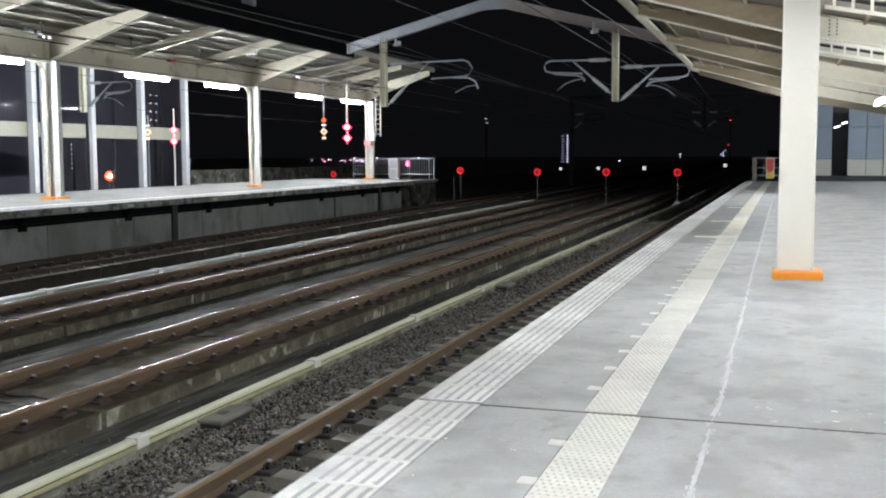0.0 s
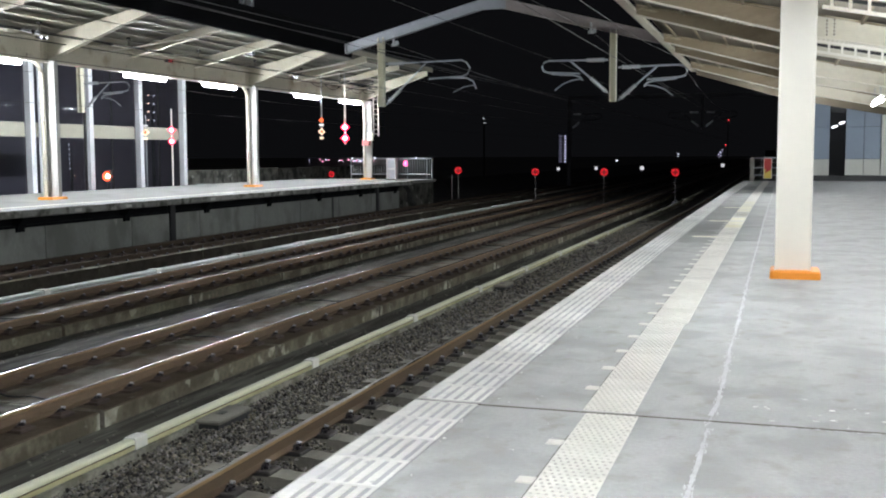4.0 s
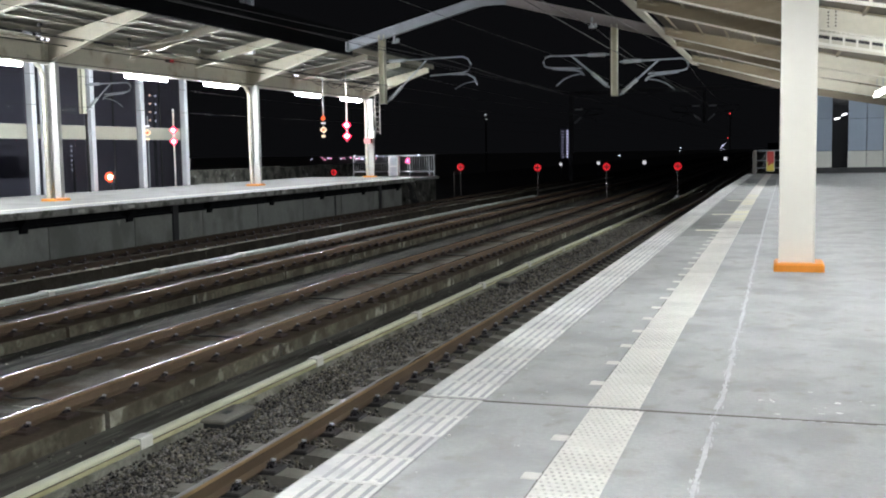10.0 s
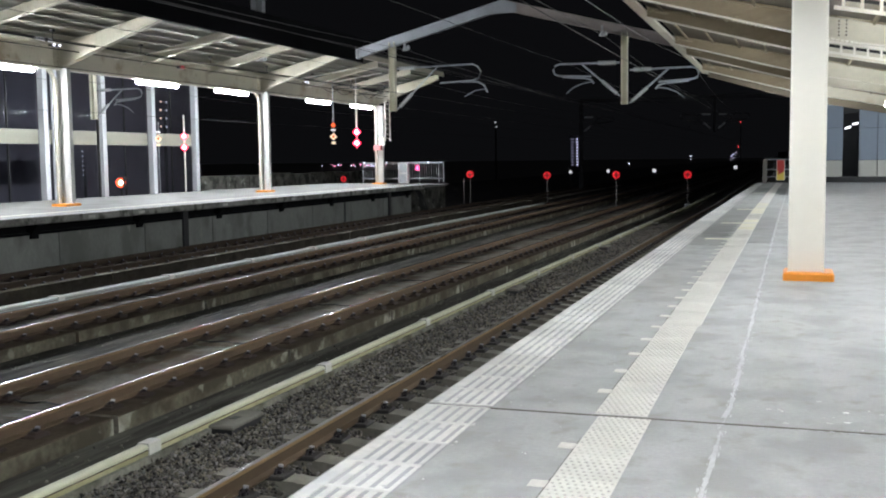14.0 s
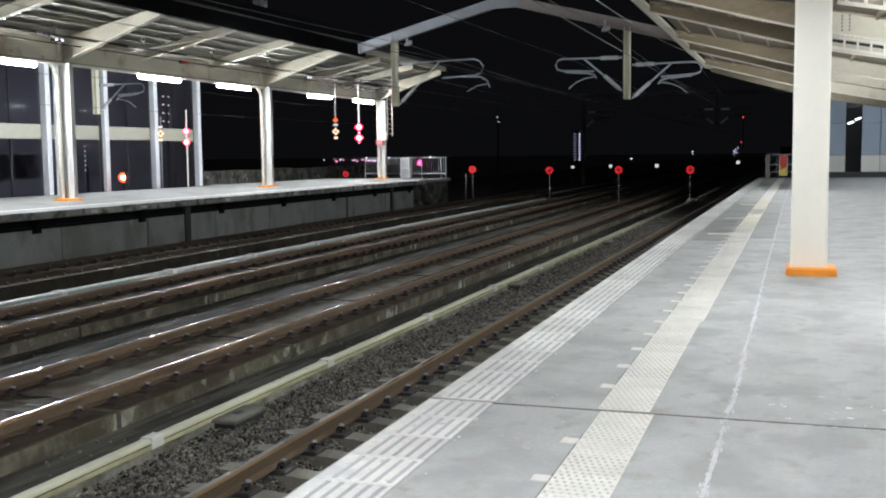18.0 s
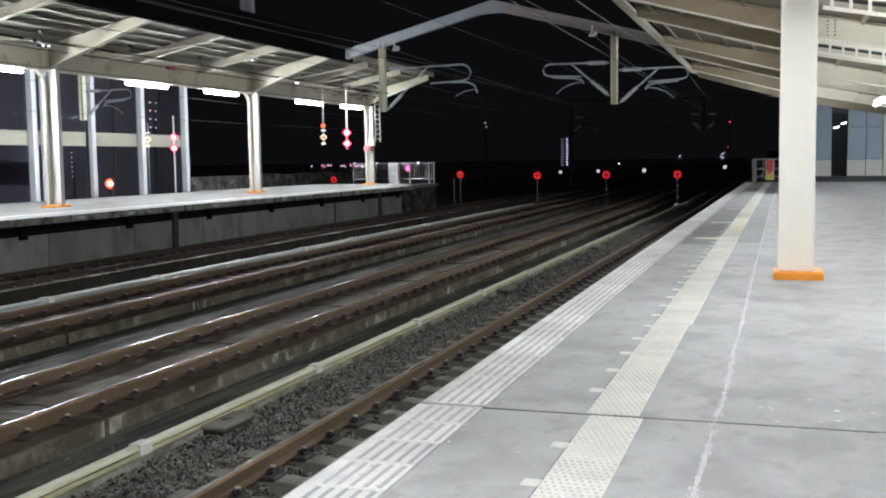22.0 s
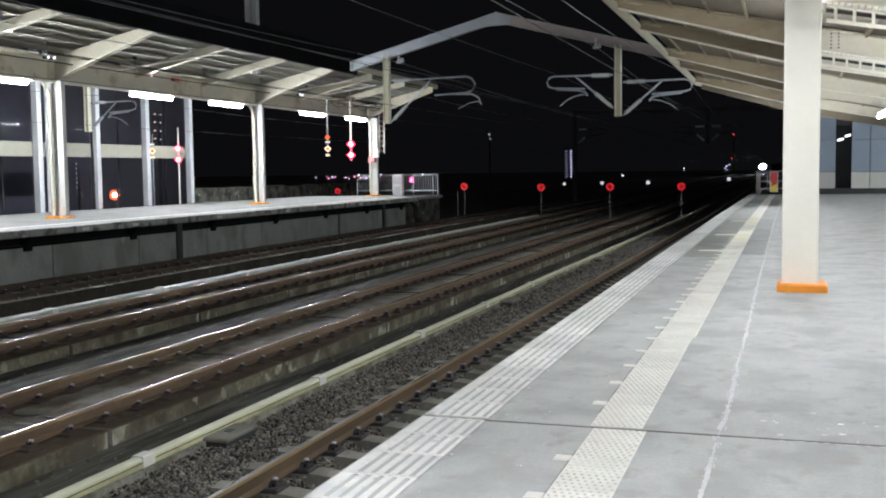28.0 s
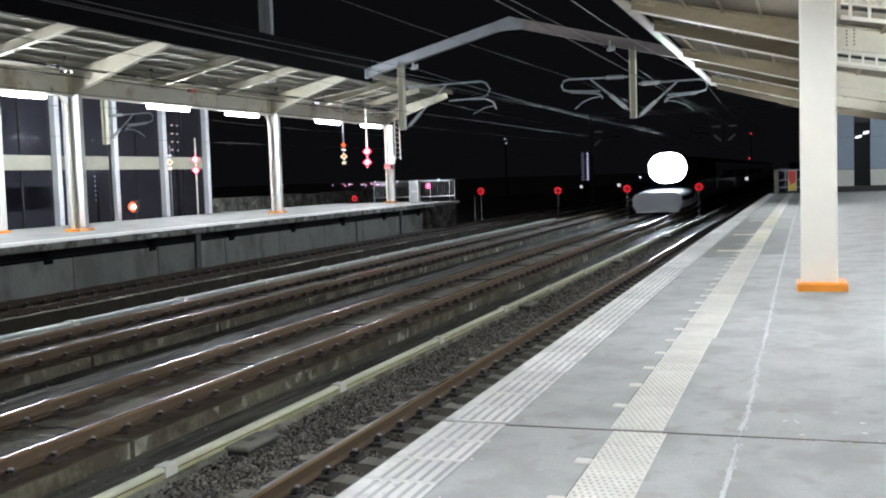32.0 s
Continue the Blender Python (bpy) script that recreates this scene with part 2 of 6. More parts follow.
TILE_WHITE = mat("white_edge_tile", (0.65, 0.645, 0.615), 0.6, vary=0.26, big=1.8, fine=30, bump=0.1, per_piece=0.26,
                 stain=(0.52, 0.52, 0.52), stain_at=0.52, stain_scale=3.0, blotch=(0.44, 0.44, 0.45), blotch_at=0.63, blotch_scale=14)
SCRAP = mat("dried_paint_scrap", (0.62, 0.62, 0.61), 0.6, vary=0.2, fine=24, bump=0.1, island=0.5)
TILE_GROOVE = mat("grey_edge_tile_groove", (0.365, 0.367, 0.38), 0.7, vary=0.25, big=2, fine=24, bump=0.1, per_piece=0.3)
TACTILE = mat("cream_tactile_tile", (0.63, 0.615, 0.565), 0.6, vary=0.26, big=2.4, fine=24, bump=0.1, per_piece=0.08)
# dots greyer than their tile: the shading of each dot as colour
TACTILE_DOT = mat("shaded_tactile_dot", (0.47, 0.455, 0.415), 0.5, vary=0.25, big=3, fine=40, bump=0.1, per_piece=0.3)
TACTILE_YELLOW = mat("faded_yellow_tile", (0.66, 0.63, 0.47), 0.6, vary=0.2, big=1, fine=20, bump=0.1, per_piece=0.2)
BOARDING = mat("pale_yellow_line_paint", (0.78, 0.75, 0.58), 0.6, vary=0.2, big=2, fine=30, bump=0.05)
CREAM = mat("cream_steel_paint", (0.64, 0.60, 0.49), 0.45, vary=0.14, big=0.5, fine=10, bump=0.04,
            stain=(0.40, 0.32, 0.21), stain_at=0.57, stain_scale=0.9, blotch=(0.36, 0.29, 0.20), blotch_at=0.67, blotch_scale=3.0)
WHITE_PAINT = mat("white_column_paint", (0.87, 0.835, 0.755), 0.42, vary=0.035, big=0.8, fine=12, bump=0.03)
COL_GREY = mat("pale_grey_column_paint", (0.60, 0.595, 0.575), 0.45, vary=0.08, big=0.8, fine=12, bump=0.03)
RAFTER_BEIGE = mat("weathered_beige_rafter", (0.47, 0.435, 0.345), 0.6, vary=0.16, big=0.6, fine=10, bump=0.04, stain=(0.33, 0.27, 0.18), stain_at=0.6, stain_scale=1.0)
BLUE_WHITE = mat("bluish_white_paint", (0.83, 0.84, 0.88), 0.45, vary=0.1, big=0.7, fine=12, bump=0.03)
PIPE_CREAM = mat("cream_drain_pipe_paint", (0.58, 0.55, 0.46), 0.5, vary=0.08, big=0.8, fine=12, bump=0.03)
FAR_FLOOR = mat("dusty_far_platform_concrete", (0.27, 0.27, 0.262), 0.7, vary=0.3, big=0.9, fine=20, bump=0.15,
                stain=(0.20, 0.20, 0.19), stain_at=0.52, stain_scale=0.7)
ORANGE = mat("orange_base_paint", (0.85, 0.30, 0.03), 0.45, vary=0.15, big=2, fine=16, bump=0.06)
PURLIN = mat("grey_brown_purlin", (0.12, 0.11, 0.09), 0.6, vary=0.2, big=0.6, fine=8, bump=0.03)
PURLIN_PALE = mat("grey_beige_purlin", (0.19, 0.175, 0.145), 0.65, vary=0.2, big=0.6, fine=8, bump=0.03)
# flange paint made paler for the tube light on its underside
FLANGE = mat("pale_lit_cream_flange", (0.70, 0.66, 0.56), 0.45, vary=0.12, big=0.8, fine=10, bump=0.03, stain=(0.50, 0.43, 0.30), stain_at=0.6, stain_scale=1.1)
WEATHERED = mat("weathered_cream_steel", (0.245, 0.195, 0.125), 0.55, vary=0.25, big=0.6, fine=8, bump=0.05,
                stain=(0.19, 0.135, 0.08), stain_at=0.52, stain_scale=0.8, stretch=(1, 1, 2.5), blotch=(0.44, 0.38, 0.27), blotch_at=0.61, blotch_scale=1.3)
ROOF_SHEET = mat("roof_underside_sheet", (0.235, 0.225, 0.19), 0.75, vary=0.22, big=0.5, fine=8, bump=0.05,
                 stain=(0.26, 0.21, 0.15), stain_at=0.6, stain_scale=0.9)
# board colour darkened to hold back the light of the spine lamps
BROWN_BOARD = mat("dark_brown_board", (0.10, 0.082, 0.055), 0.6, vary=0.25, big=0.8, fine=10, bump=0.06)
ROOF_BOARD = mat("dark_brown_roof_boards", (0.15, 0.125, 0.095), 0.7, vary=0.3, big=0.6, fine=8, bump=0.08)
ROOF_TOP = mat("dark_roof_covering", (0.045, 0.047, 0.05), 0.7, vary=0.3, big=0.6, fine=10, bump=0.1)
# black roof fascia, also the painted shade under the far platform edge
FASCIA_AND_RECESS = mat("black_fascia_and_recess_shade", (0.008, 0.008, 0.009), 0.9, vary=0.3, big=0.6, fine=10, bump=0.05, spec=0.1)
ARM_STEEL = mat("pale_galvanised_arm", (0.44, 0.465, 0.51), 0.45, metal=0.3, vary=0.15, big=1.5, fine=16, bump=0.04)
STEEL = mat("galvanised_steel", (0.42, 0.44, 0.47), 0.42, metal=0.65, vary=0.2, big=1.5, fine=16, bump=0.05)
STEEL_BROWN = mat("weathered_gantry_steel", (0.40, 0.35, 0.33), 0.5, metal=0.4, vary=0.25, big=1.0, fine=12, bump=0.08)
GANTRY_POST = mat("cream_gantry_post", (0.74, 0.71, 0.57), 0.5, vary=0.12, big=0.8, fine=12, bump=0.04)
INSULATOR = mat("white_porcelain", (0.62, 0.64, 0.66), 0.22, vary=0.08, fine=20, bump=0.0)
WIRE = mat("dark_copper_wire", (0.17, 0.165, 0.165), 0.6, metal=0.4, vary=0.1, fine=20, bump=0.0)
CONTACT = mat("dull_contact_wire", (0.06, 0.055, 0.055), 0.6, metal=0.3, vary=0.1, fine=20, bump=0.0)
FAR_STEEL = mat("dark_distant_steel", (0.045, 0.045, 0.050), 0.8, vary=0.2, fine=4, bump=0.0)
DUCT_TOP = mat("pale_duct_cap", (0.66, 0.67, 0.50), 0.5, vary=0.3, big=0.8, fine=14, bump=0.08, stretch=(1, 0.3, 1))
CABLE = mat("black_cable", (0.02, 0.02, 0.022), 0.6, vary=0.2, fine=20, bump=0.05)
DARK = mat("dark_soil", (0.10, 0.095, 0.09), 0.95, vary=0.5, big=0.2, fine=3, bump=0.5, bump_scale=3)
FIELD = mat("unlit_open_ground", (0.30, 0.29, 0.27), 0.95, vary=0.5, big=0.05, fine=1, bump=0.3, bump_scale=1)
BLACK_METAL = mat("black_metal", (0.03, 0.03, 0.032), 0.5, vary=0.2, fine=14, bump=0.05)
PANEL_BLUE = mat("blue_grey_wall_panel", (0.25, 0.30, 0.37), 0.5, vary=0.08, big=0.5, fine=8, bump=0.03, per_piece=0.08)
PANEL_CREAM = mat("cream_wall_panel", (0.55, 0.55, 0.50), 0.55, vary=0.08, big=0.5, fine=8, bump=0.03, per_piece=0.08)
BAND = mat("cream_wall_band", (0.50, 0.49, 0.40), 0.6, vary=0.14, big=0.4, fine=8, bump=0.05)
GLASS = glass("dark_window_glass", (0.84, 0.86, 0.88), 0.02)
SIGN_RED = glow("glowing_red_disc", (0.72, 0.012, 0.022), 0.34)
MARK_POST = mat("dull_grey_marker_post", (0.17, 0.155, 0.15), 0.6, vary=0.2, fine=14, bump=0.03)
PARAPET = mat("rough_dark_parapet", (0.115, 0.113, 0.10), 0.9, vary=0.9, big=1.2, fine=6, bump=0.8, stain=(0.045, 0.045, 0.04), stain_at=0.48, stain_scale=1.6, spec=0.1, blotch=(0.29, 0.29, 0.27), blotch_at=0.63, blotch_scale=2.2)
SIGN_CROSS = mat("dark_red_cross", (0.10, 0.005, 0.005), 0.5, vary=0.1, fine=20, bump=0)
SIGN_WHITE = glow("glowing_white_board", (0.85, 0.85, 0.88), 0.42)
NEON_RED = glow("red_marker_glow", (1.0, 0.015, 0.055), 2.6)
NEON_WHITE = glow("white_marker_glow", (1.0, 0.62, 0.70), 2.4)
SPOT_WHITE = glow("small_cool_lamp", (0.85, 0.88, 1.0), 3.0)
HALL_WARM = glow("small_warm_lamp", (1.0, 0.66, 0.50), 0.9)
HALL_DIM = glow("small_dim_lamp", (0.8, 0.8, 0.95), 0.6)
MARK_ORANGE = glow("orange_marker_glow", (1.0, 0.12, 0.03), 0.8)
MARK_CREAM = glow("cream_marker_glow", (0.9, 0.72, 0.5), 0.6)
TUBE = glow("fluorescent_tube", (0.92, 0.98, 1.0), 212.0)
TUBE_NEAR = glow("fluorescent_tube_new", (0.92, 0.98, 1.0), 118.0)
TUBE_SOFT = glow("fluorescent_tube_dimmer", (0.92, 0.98, 1.0), 104.0)
TUBE_FAR = glow("fluorescent_tube_far", (0.92, 0.98, 1.0), 70.0)
TUBE_OLD = glow("fluorescent_tube_old", (0.92, 0.98, 1.0), 36.0)
LAMP_RED = glow("orange_red_lamp", (1.0, 0.09, 0.035), 1.4)
LAMP_CORE = glow("white_hot_lamp_core", (1.0, 0.62, 0.40), 22.0)
HEADLIGHT = glow("headlight_lens_and_glare", (0.80, 0.92, 1.0), 140.0)
LIGHT_WHITE = glow("far_white_light", (0.8, 0.85, 1.0), 1.6)
LIGHT_BLUE = glow("far_bluish_light", (0.75, 0.75, 1.0), 1.5)
LIGHT_PINK = glow("far_pink_light", (1.0, 0.35, 0.55), 1.6)
LIGHT_RED = glow("far_red_light", (1.0, 0.05, 0.06), 1.6)
RED_BOARD = mat("red_sign_board", (0.55, 0.07, 0.06), 0.5, vary=0.1, fine=20, bump=0)
YELLOW_BOARD = mat("yellow_sign_board", (0.72, 0.58, 0.12), 0.5, vary=0.1, fine=20, bump=0)
PINK_SIGN = glow("lit_pink_sign", (1.0, 0.05, 0.25), 1.4)
TRAIN_WHITE = mat("white_train_paint", (0.66, 0.68, 0.70), 0.3, vary=0.06, big=0.5, fine=6, bump=0.0)
TRAIN_DARK = mat("dark_train_paint", (0.006, 0.009, 0.012), 0.8, vary=0.1, big=0.5, fine=6, bump=0.0, spec=0.05)
TRAIN_UNDER = mat("grey_train_skirt", (0.36, 0.38, 0.41), 0.4, vary=0.12, big=0.7, fine=8, bump=0.03)


# -- mesh building --
class Shape:
    """Collects simple solids into one mesh; each solid has a material index."""

    def __init__(self):
        self.v, self.f, self.m = [], [], []

    def add(self, verts, faces, m=0):
        k = len(self.v)
        self.v += [tuple(p) for p in verts]
        self.f += [tuple(k + i for i in face) for face in faces]
        self.m += [m] * len(faces)
        return self

    def box(self, x0, x1, y0, y1, z0, z1, m=0):
        vs = [(x, y, z) for x in (x0, x1) for y in (y0, y1) for z in (z0, z1)]
        return self.add(vs, [(0, 1, 3, 2), (4, 6, 7, 5), (0, 4, 5, 1), (2, 3, 7, 6), (0, 2, 6, 4), (1, 5, 7, 3)], m)

    def cbox(self, x0, x1, y0, y1, z0, z1, c=0.01, m=0):
        """A box whose upright and top edges are chamfered by c."""
        def ring(i, z):
            return [(x0 + i, y0 + c + i, z), (x0 + c + i, y0 + i, z), (x1 - c - i, y0 + i, z), (x1 - i, y0 + c + i, z),
                    (x1 - i, y1 - c - i, z), (x1 - c - i, y1 - i, z), (x0 + c + i, y1 - i, z), (x0 + i, y1 - c - i, z)]
        vs = ring(0, z0) + ring(0, z1 - c) + ring(c, z1)
        fs = [tuple(range(7, -1, -1)), tuple(range(16, 24))]
        for r in (0, 8):
            fs += [(r + i, r + (i + 1) % 8, r + 8 + (i + 1) % 8, r + 8 + i) for i in range(8)]
        return self.add(vs, fs, m)

    def prism(self, profile, y0, y1, m=0, mats=None):
        """A profile of (x, z) points, counter-clockwise seen from -y, drawn along y."""
        n = len(profile)
        vs = [(x, y0, z) for x, z in profile] + [(x, y1, z) for x, z in profile]
        self.add(vs, [tuple(range(n)), tuple(range(2 * n - 1, n - 1, -1))], m)
        k = len(self.v) - 2 * n
        for i in range(n):
            j = (i + 1) % n
            self.f.append((k + i, k + n + i, k + n + j, k + j))
            self.m.append(mats[i] if mats else m)
        return self

    def sweep(self, profile, path, mats=None, m=0):
        """A profile of (across, up) points carried along a path in the ground plan: (x, y, z) points."""
        n, k = len(profile), len(self.v)
        for i, p in enumerate(path):
            a, b = path[max(i - 1, 0)], path[min(i + 1, len(path) - 1)]
            d = Vector((b[0] - a[0], b[1] - a[1])).normalized()
            for u, w in profile:
                self.v.append((p[0] + u * d.y, p[1] - u * d.x, p[2] + w))
        for i in range(len(path) - 1):
            for j in range(n):
                q = (j + 1) % n
                self.f.append((k + i * n + j, k + (i + 1) * n + j, k + (i + 1) * n + q, k + i * n + q))
                self.m.append(mats[j] if mats else m)
        self.f += [tuple(k + j for j in range(n)), tuple(k + (len(path) - 1) * n + j for j in range(n - 1, -1, -1))]
        self.m += [m, m]
        return self

    def tube(self, path, r, n=8, m=0, r_end=None):
        """A round bar along a path of points."""
        k = len(self.v)
        path = [Vector(p) for p in path]
        for i, p in enumerate(path):
            d = (path[min(i + 1, len(path) - 1)] - path[max(i - 1, 0)]).normalized()
            u = d.cross(Vector((0, 0, 1)) if abs(d.z) < 0.9 else Vector((1, 0, 0))).normalized()
            w = u.cross(d)
            rr = r if r_end is None else r + (r_end - r) * i / (len(path) - 1)
            for j in range(n):
                a = 2 * math.pi * j / n
                self.v.append(tuple(p + rr * (math.cos(a) * u + math.sin(a) * w)))
        for i in range(len(path) - 1):
            for j in range(n):
                q = (j + 1) % n
                self.f.append((k + i * n + j, k + i * n + q, k + (i + 1) * n + q, k + (i + 1) * n + j))
                self.m.append(m)
        self.f += [tuple(k + j for j in range(n - 1, -1, -1)), tuple(k + (len(path) - 1) * n + j for j in range(n))]
        self.m += [m, m]
        return self

    def beam(self, a, b, w, d, m=0):
        """A rectangular bar from a to b: w across, d upright."""
        a, b = Vector(a), Vector(b)
        t = (b - a).normalized()
        s = t.cross(Vector((0, 0, 1)) if abs(t.z) < 0.95 else Vector((0, 1, 0))).normalized()
        u = s.cross(t)
        vs = [p + i * w / 2 * s + j * d / 2 * u for p in (a, b) for i, j in ((-1, -1), (1, -1), (1, 1), (-1, 1))]
        return self.add(vs, [(3, 2, 1, 0), (4, 5, 6, 7), (0, 1, 5, 4), (1, 2, 6, 5), (2, 3, 7, 6), (3, 0, 4, 7)], m)

    def ibeam(self, a, b, w, d, t=0.02, m=0):
        """A steel I section from a to b: flanges w wide, d deep in all."""
        a, b = Vector(a), Vector(b)
        s = (b - a).normalized()
        u = s.cross(Vector((0, 0, 1)) if abs(s.z) < 0.95 else Vector((0, 1, 0))).normalized().cross(s)
        r = s.cross(u)
        prof = [(-w, -d), (w, -d), (w, -d + 2 * t), (t, -d + 2 * t), (t, d - 2 * t), (w, d - 2 * t), (w, d), (-w, d), (-w, d - 2 * t), (-t, d - 2 * t), (-t, -d + 2 * t), (-w, -d + 2 * t)]
        vs = [p + i / 2 * r + j / 2 * u for p in (a, b) for i, j in prof]
        return self.add(vs, [tuple(range(11, -1, -1)), tuple(range(12, 24))] + [(i, (i + 1) % 12, 12 + (i + 1) % 12, 12 + i) for i in range(12)], m)

    def disc(self, c, r, axis, thick, n=20, m=0):
        c, axis = Vector(c), Vector(axis).normalized()
        return self.tube([c - axis * thick / 2, c + axis * thick / 2], r, n, m)

    def mesh(self, name, mats):
        me = bpy.data.meshes.new(name)
        me.from_pydata(self.v, [], self.f)
        for q in (mats if isinstance(mats, (list, tuple)) else [mats]):
            me.materials.append(q)
        if any(self.m):
            me.polygons.foreach_set("material_index", self.m)
        me.validate()
        me.update()
        return me


def smooth(me, deg=40):
    me.polygons.foreach_set("use_smooth", [True] * len(me.polygons))
    me.set_sharp_from_angle(angle=radians(deg))
    return me


def part(name, shape, material, parent=None, label="", at=None, soft=False):
    """One mesh object under a thing or a part, from a Shape or a ready mesh."""
    me = shape if isinstance(shape, bpy.types.Mesh) else shape.mesh(name, material)
    if soft:
        smooth(me)
    ob = new(name, me)
    ob.parent = parent
    if at is not None:
        ob.matrix_basis = at
    if label:
        ob["label"] = label
    return ob


def thing(name, label, category, x=0, y=0, z=0, group="", kind="", rz=0):
    ob = new(name)
    ob.empty_display_size = 0.2
    ob.matrix_basis = pose(x, y, z, 0, 0, rz)
    return tagged(ob, label, category, group, kind)


def setting(name, shape, material, label, category="structure", soft=False):
    return tagged(part(name, shape, material, soft=soft), label, category, kind="structure")


# -- plan, in metres: x across the tracks, y along them, z = 0 on the platforms --
EDGE = -2.05
RAIL_Z = -1.25
GAUGE = 0.7525
NEAR, MAIN_A, MAIN_B, FAR = -3.83, -8.525, -12.95, -17.88
EDGE_L, BACK_L = -19.7, -28.6
COL_X, COL_Y = 0.21, 13.0
END_R = 58.6
BAY = 4.8
FAR_END = 620.0
# slight bow to the right of each line past the station
BOW_NEAR, BOW_MAIN, BOW_EDGE = 1.6e-4, 0.7e-4, 0.9e-4


def bow(y, k):
    """How far a line with bow k has swung across at y; the main line swings back beyond the platforms."""
    y = max(y, 0.0)
    u = min(max((y - 56) / 44, 0), 1) if k == BOW_MAIN else 0
    return k * min(y, 60.0) ** 2 * (1 - u * u * (3 - 2 * u))


def on_bow(x, y, z, k):
    """A pose on a bowed line, turned along it."""
    return pose(x + bow(y, k), y, z, 0, 0, -math.degrees(math.atan((bow(y + 0.5, k) - bow(y - 0.5, k)))))


def bow_steps(y0, y1, n=24):
    return [y0] + [y0 + (y1 - y0) * i / n for i in range(1, n)] + [y1]

# ---- ground and track beds ----
ground = Shape()
ground.box(-2500, 2500, -60, 4400, -10.0, -9.0)
setting("ground", ground, FIELD, "dark unlit ground that reaches the horizon", "ground")
setting("viaduct_deck", Shape().box(-46, 24, -60, 660, -3.2, -1.95), DARK, "dark deck of the railway viaduct", "viaduct")

bed = Shape()
bed.box(-16.5, -6.3, -12, 300, -1.95, -1.66)
bed.box(-10.95, -10.45, -12, 130, -1.66, -1.60)
setting("trackbed_main", bed, TRACKBED, "damp dark concrete trackbed under the slab tracks", "trackbed")
edge_kerb = Shape()
duct_line = [(bow(y, BOW_NEAR), y, 0) for y in bow_steps(-12, 110, 30)]
edge_kerb.sweep([(-6.34, -1.95), (-5.84, -1.95), (-5.84, -1.46), (-5.895, -1.459), (-5.895, -1.392), (-6.10, -1.392), (-6.10, -1.459), (-6.34, -1.46)], duct_line)
setting("duct_kerb", edge_kerb, KERB, "low stained concrete kerb beneath the cable duct", "kerb")
edge_kerb = Shape().box(-14.65, -14.15, -12, 75, -1.95, -1.45).box(-14.6, -14.3, -12, 75, -1.451, -1.402)
setting("duct_kerb", edge_kerb, KERB, "low stained concrete kerb beneath the far cable duct", "kerb")
for name, x0, x1, far, top in (("ballast_bed", -5.90, -4.40, 400, -1.53), ("ballast_bed", -4.40, -3.02, 400, -1.60), ("ballast_bed", -3.02, -2.35, 400, -1.61), ("ballast_bed", -20.6, -16.5, 400, -1.53)):
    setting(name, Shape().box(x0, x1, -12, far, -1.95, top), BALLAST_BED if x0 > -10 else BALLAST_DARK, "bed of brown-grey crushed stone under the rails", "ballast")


def stones(name, x0, x1, y0, y1, z, per_m2, seed, label, small=0.022, large=0.047, paint=None):
    """Loose crushed stones, each a lopsided eight-sided lump."""
    rng = np.random.default_rng(seed)
    n = int((x1 - x0) * (y1 - y0) * per_m2)
    c = np.column_stack([rng.uniform(x0, x1, n), rng.uniform(y0, y1, n), z + rng.uniform(-0.022, 0.032, n)])
    size = rng.uniform(small, large, (n, 1, 1))
    base = np.array([(1, 0, 0), (-1, 0, 0), (0, 1, 0), (0, -1, 0), (0, 0, 1), (0, 0, -1)], float)
    v = base[None] * rng.uniform(0.55, 1.15, (n, 6, 1)) + rng.uniform(-0.3, 0.3, (n, 6, 3))
    a = rng.uniform(0, 6.28, n)
    ca, sa = np.cos(a)[:, None], np.sin(a)[:, None]
    v = np.stack([v[..., 0] * ca - v[..., 1] * sa, v[..., 0] * sa + v[..., 1] * ca, v[..., 2] * 0.8], -1)
    if x0 > -6.5:
        c[:, 0] += [bow(y, BOW_NEAR) for y in c[:, 1]]
    v = (v * size + c[:, None]).reshape(-1, 3)
    tri = np.array([(0, 2, 4), (2, 1, 4), (1, 3, 4), (3, 0, 4), (2, 0, 5), (1, 2, 5), (3, 1, 5), (0, 3, 5)])
    f = (tri[None] + 6 * np.arange(n)[:, None, None]).reshape(-1, 3)
    me = bpy.data.meshes.new(name)
    me.from_pydata(v.tolist(), [], f.tolist())
    me.materials.append(paint or BALLAST)
    ob = new(name, me)
    return tagged(ob, label, "ballast", kind="stuff")


STONES = "loose brown and grey crushed stones between the sleepers"
stones("ballast", -5.92, -5.06, 3.5, 18, -1.475, 1500, 3, STONES, 0.011, 0.033)
stones("ballast", -5.09, -4.40, 3.5, 18, -1.505, 1300, 6, STONES, 0.011, 0.033)
stones("ballast", -4.42, -3.02, 3.5, 18, -1.568, 1100, 16, STONES, 0.011, 0.033)
stones("ballast", -3.02, -2.4, 3.5, 18, -1.575, 1000, 18, STONES, 0.011, 0.033)
stones("ballast", -5.92, -2.45, -10, 3.5, -1.50, 260, 8, STONES, 0.018, 0.05)
stones("ballast", -5.92, -5.06, 18, 46, -1.475, 480, 4, STONES, 0.016, 0.042)
stones("ballast", -5.09, -4.40, 18, 46, -1.512, 400, 7, STONES, 0.016, 0.042)
stones("ballast", -4.42, -3.02, 18, 46, -1.568, 420, 17, STONES, 0.014, 0.038)
stones("ballast", -3.02, -2.4, 18, 46, -1.575, 380, 19, STONES, 0.014, 0.038)
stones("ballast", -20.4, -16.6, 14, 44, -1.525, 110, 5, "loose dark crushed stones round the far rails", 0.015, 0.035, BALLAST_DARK)

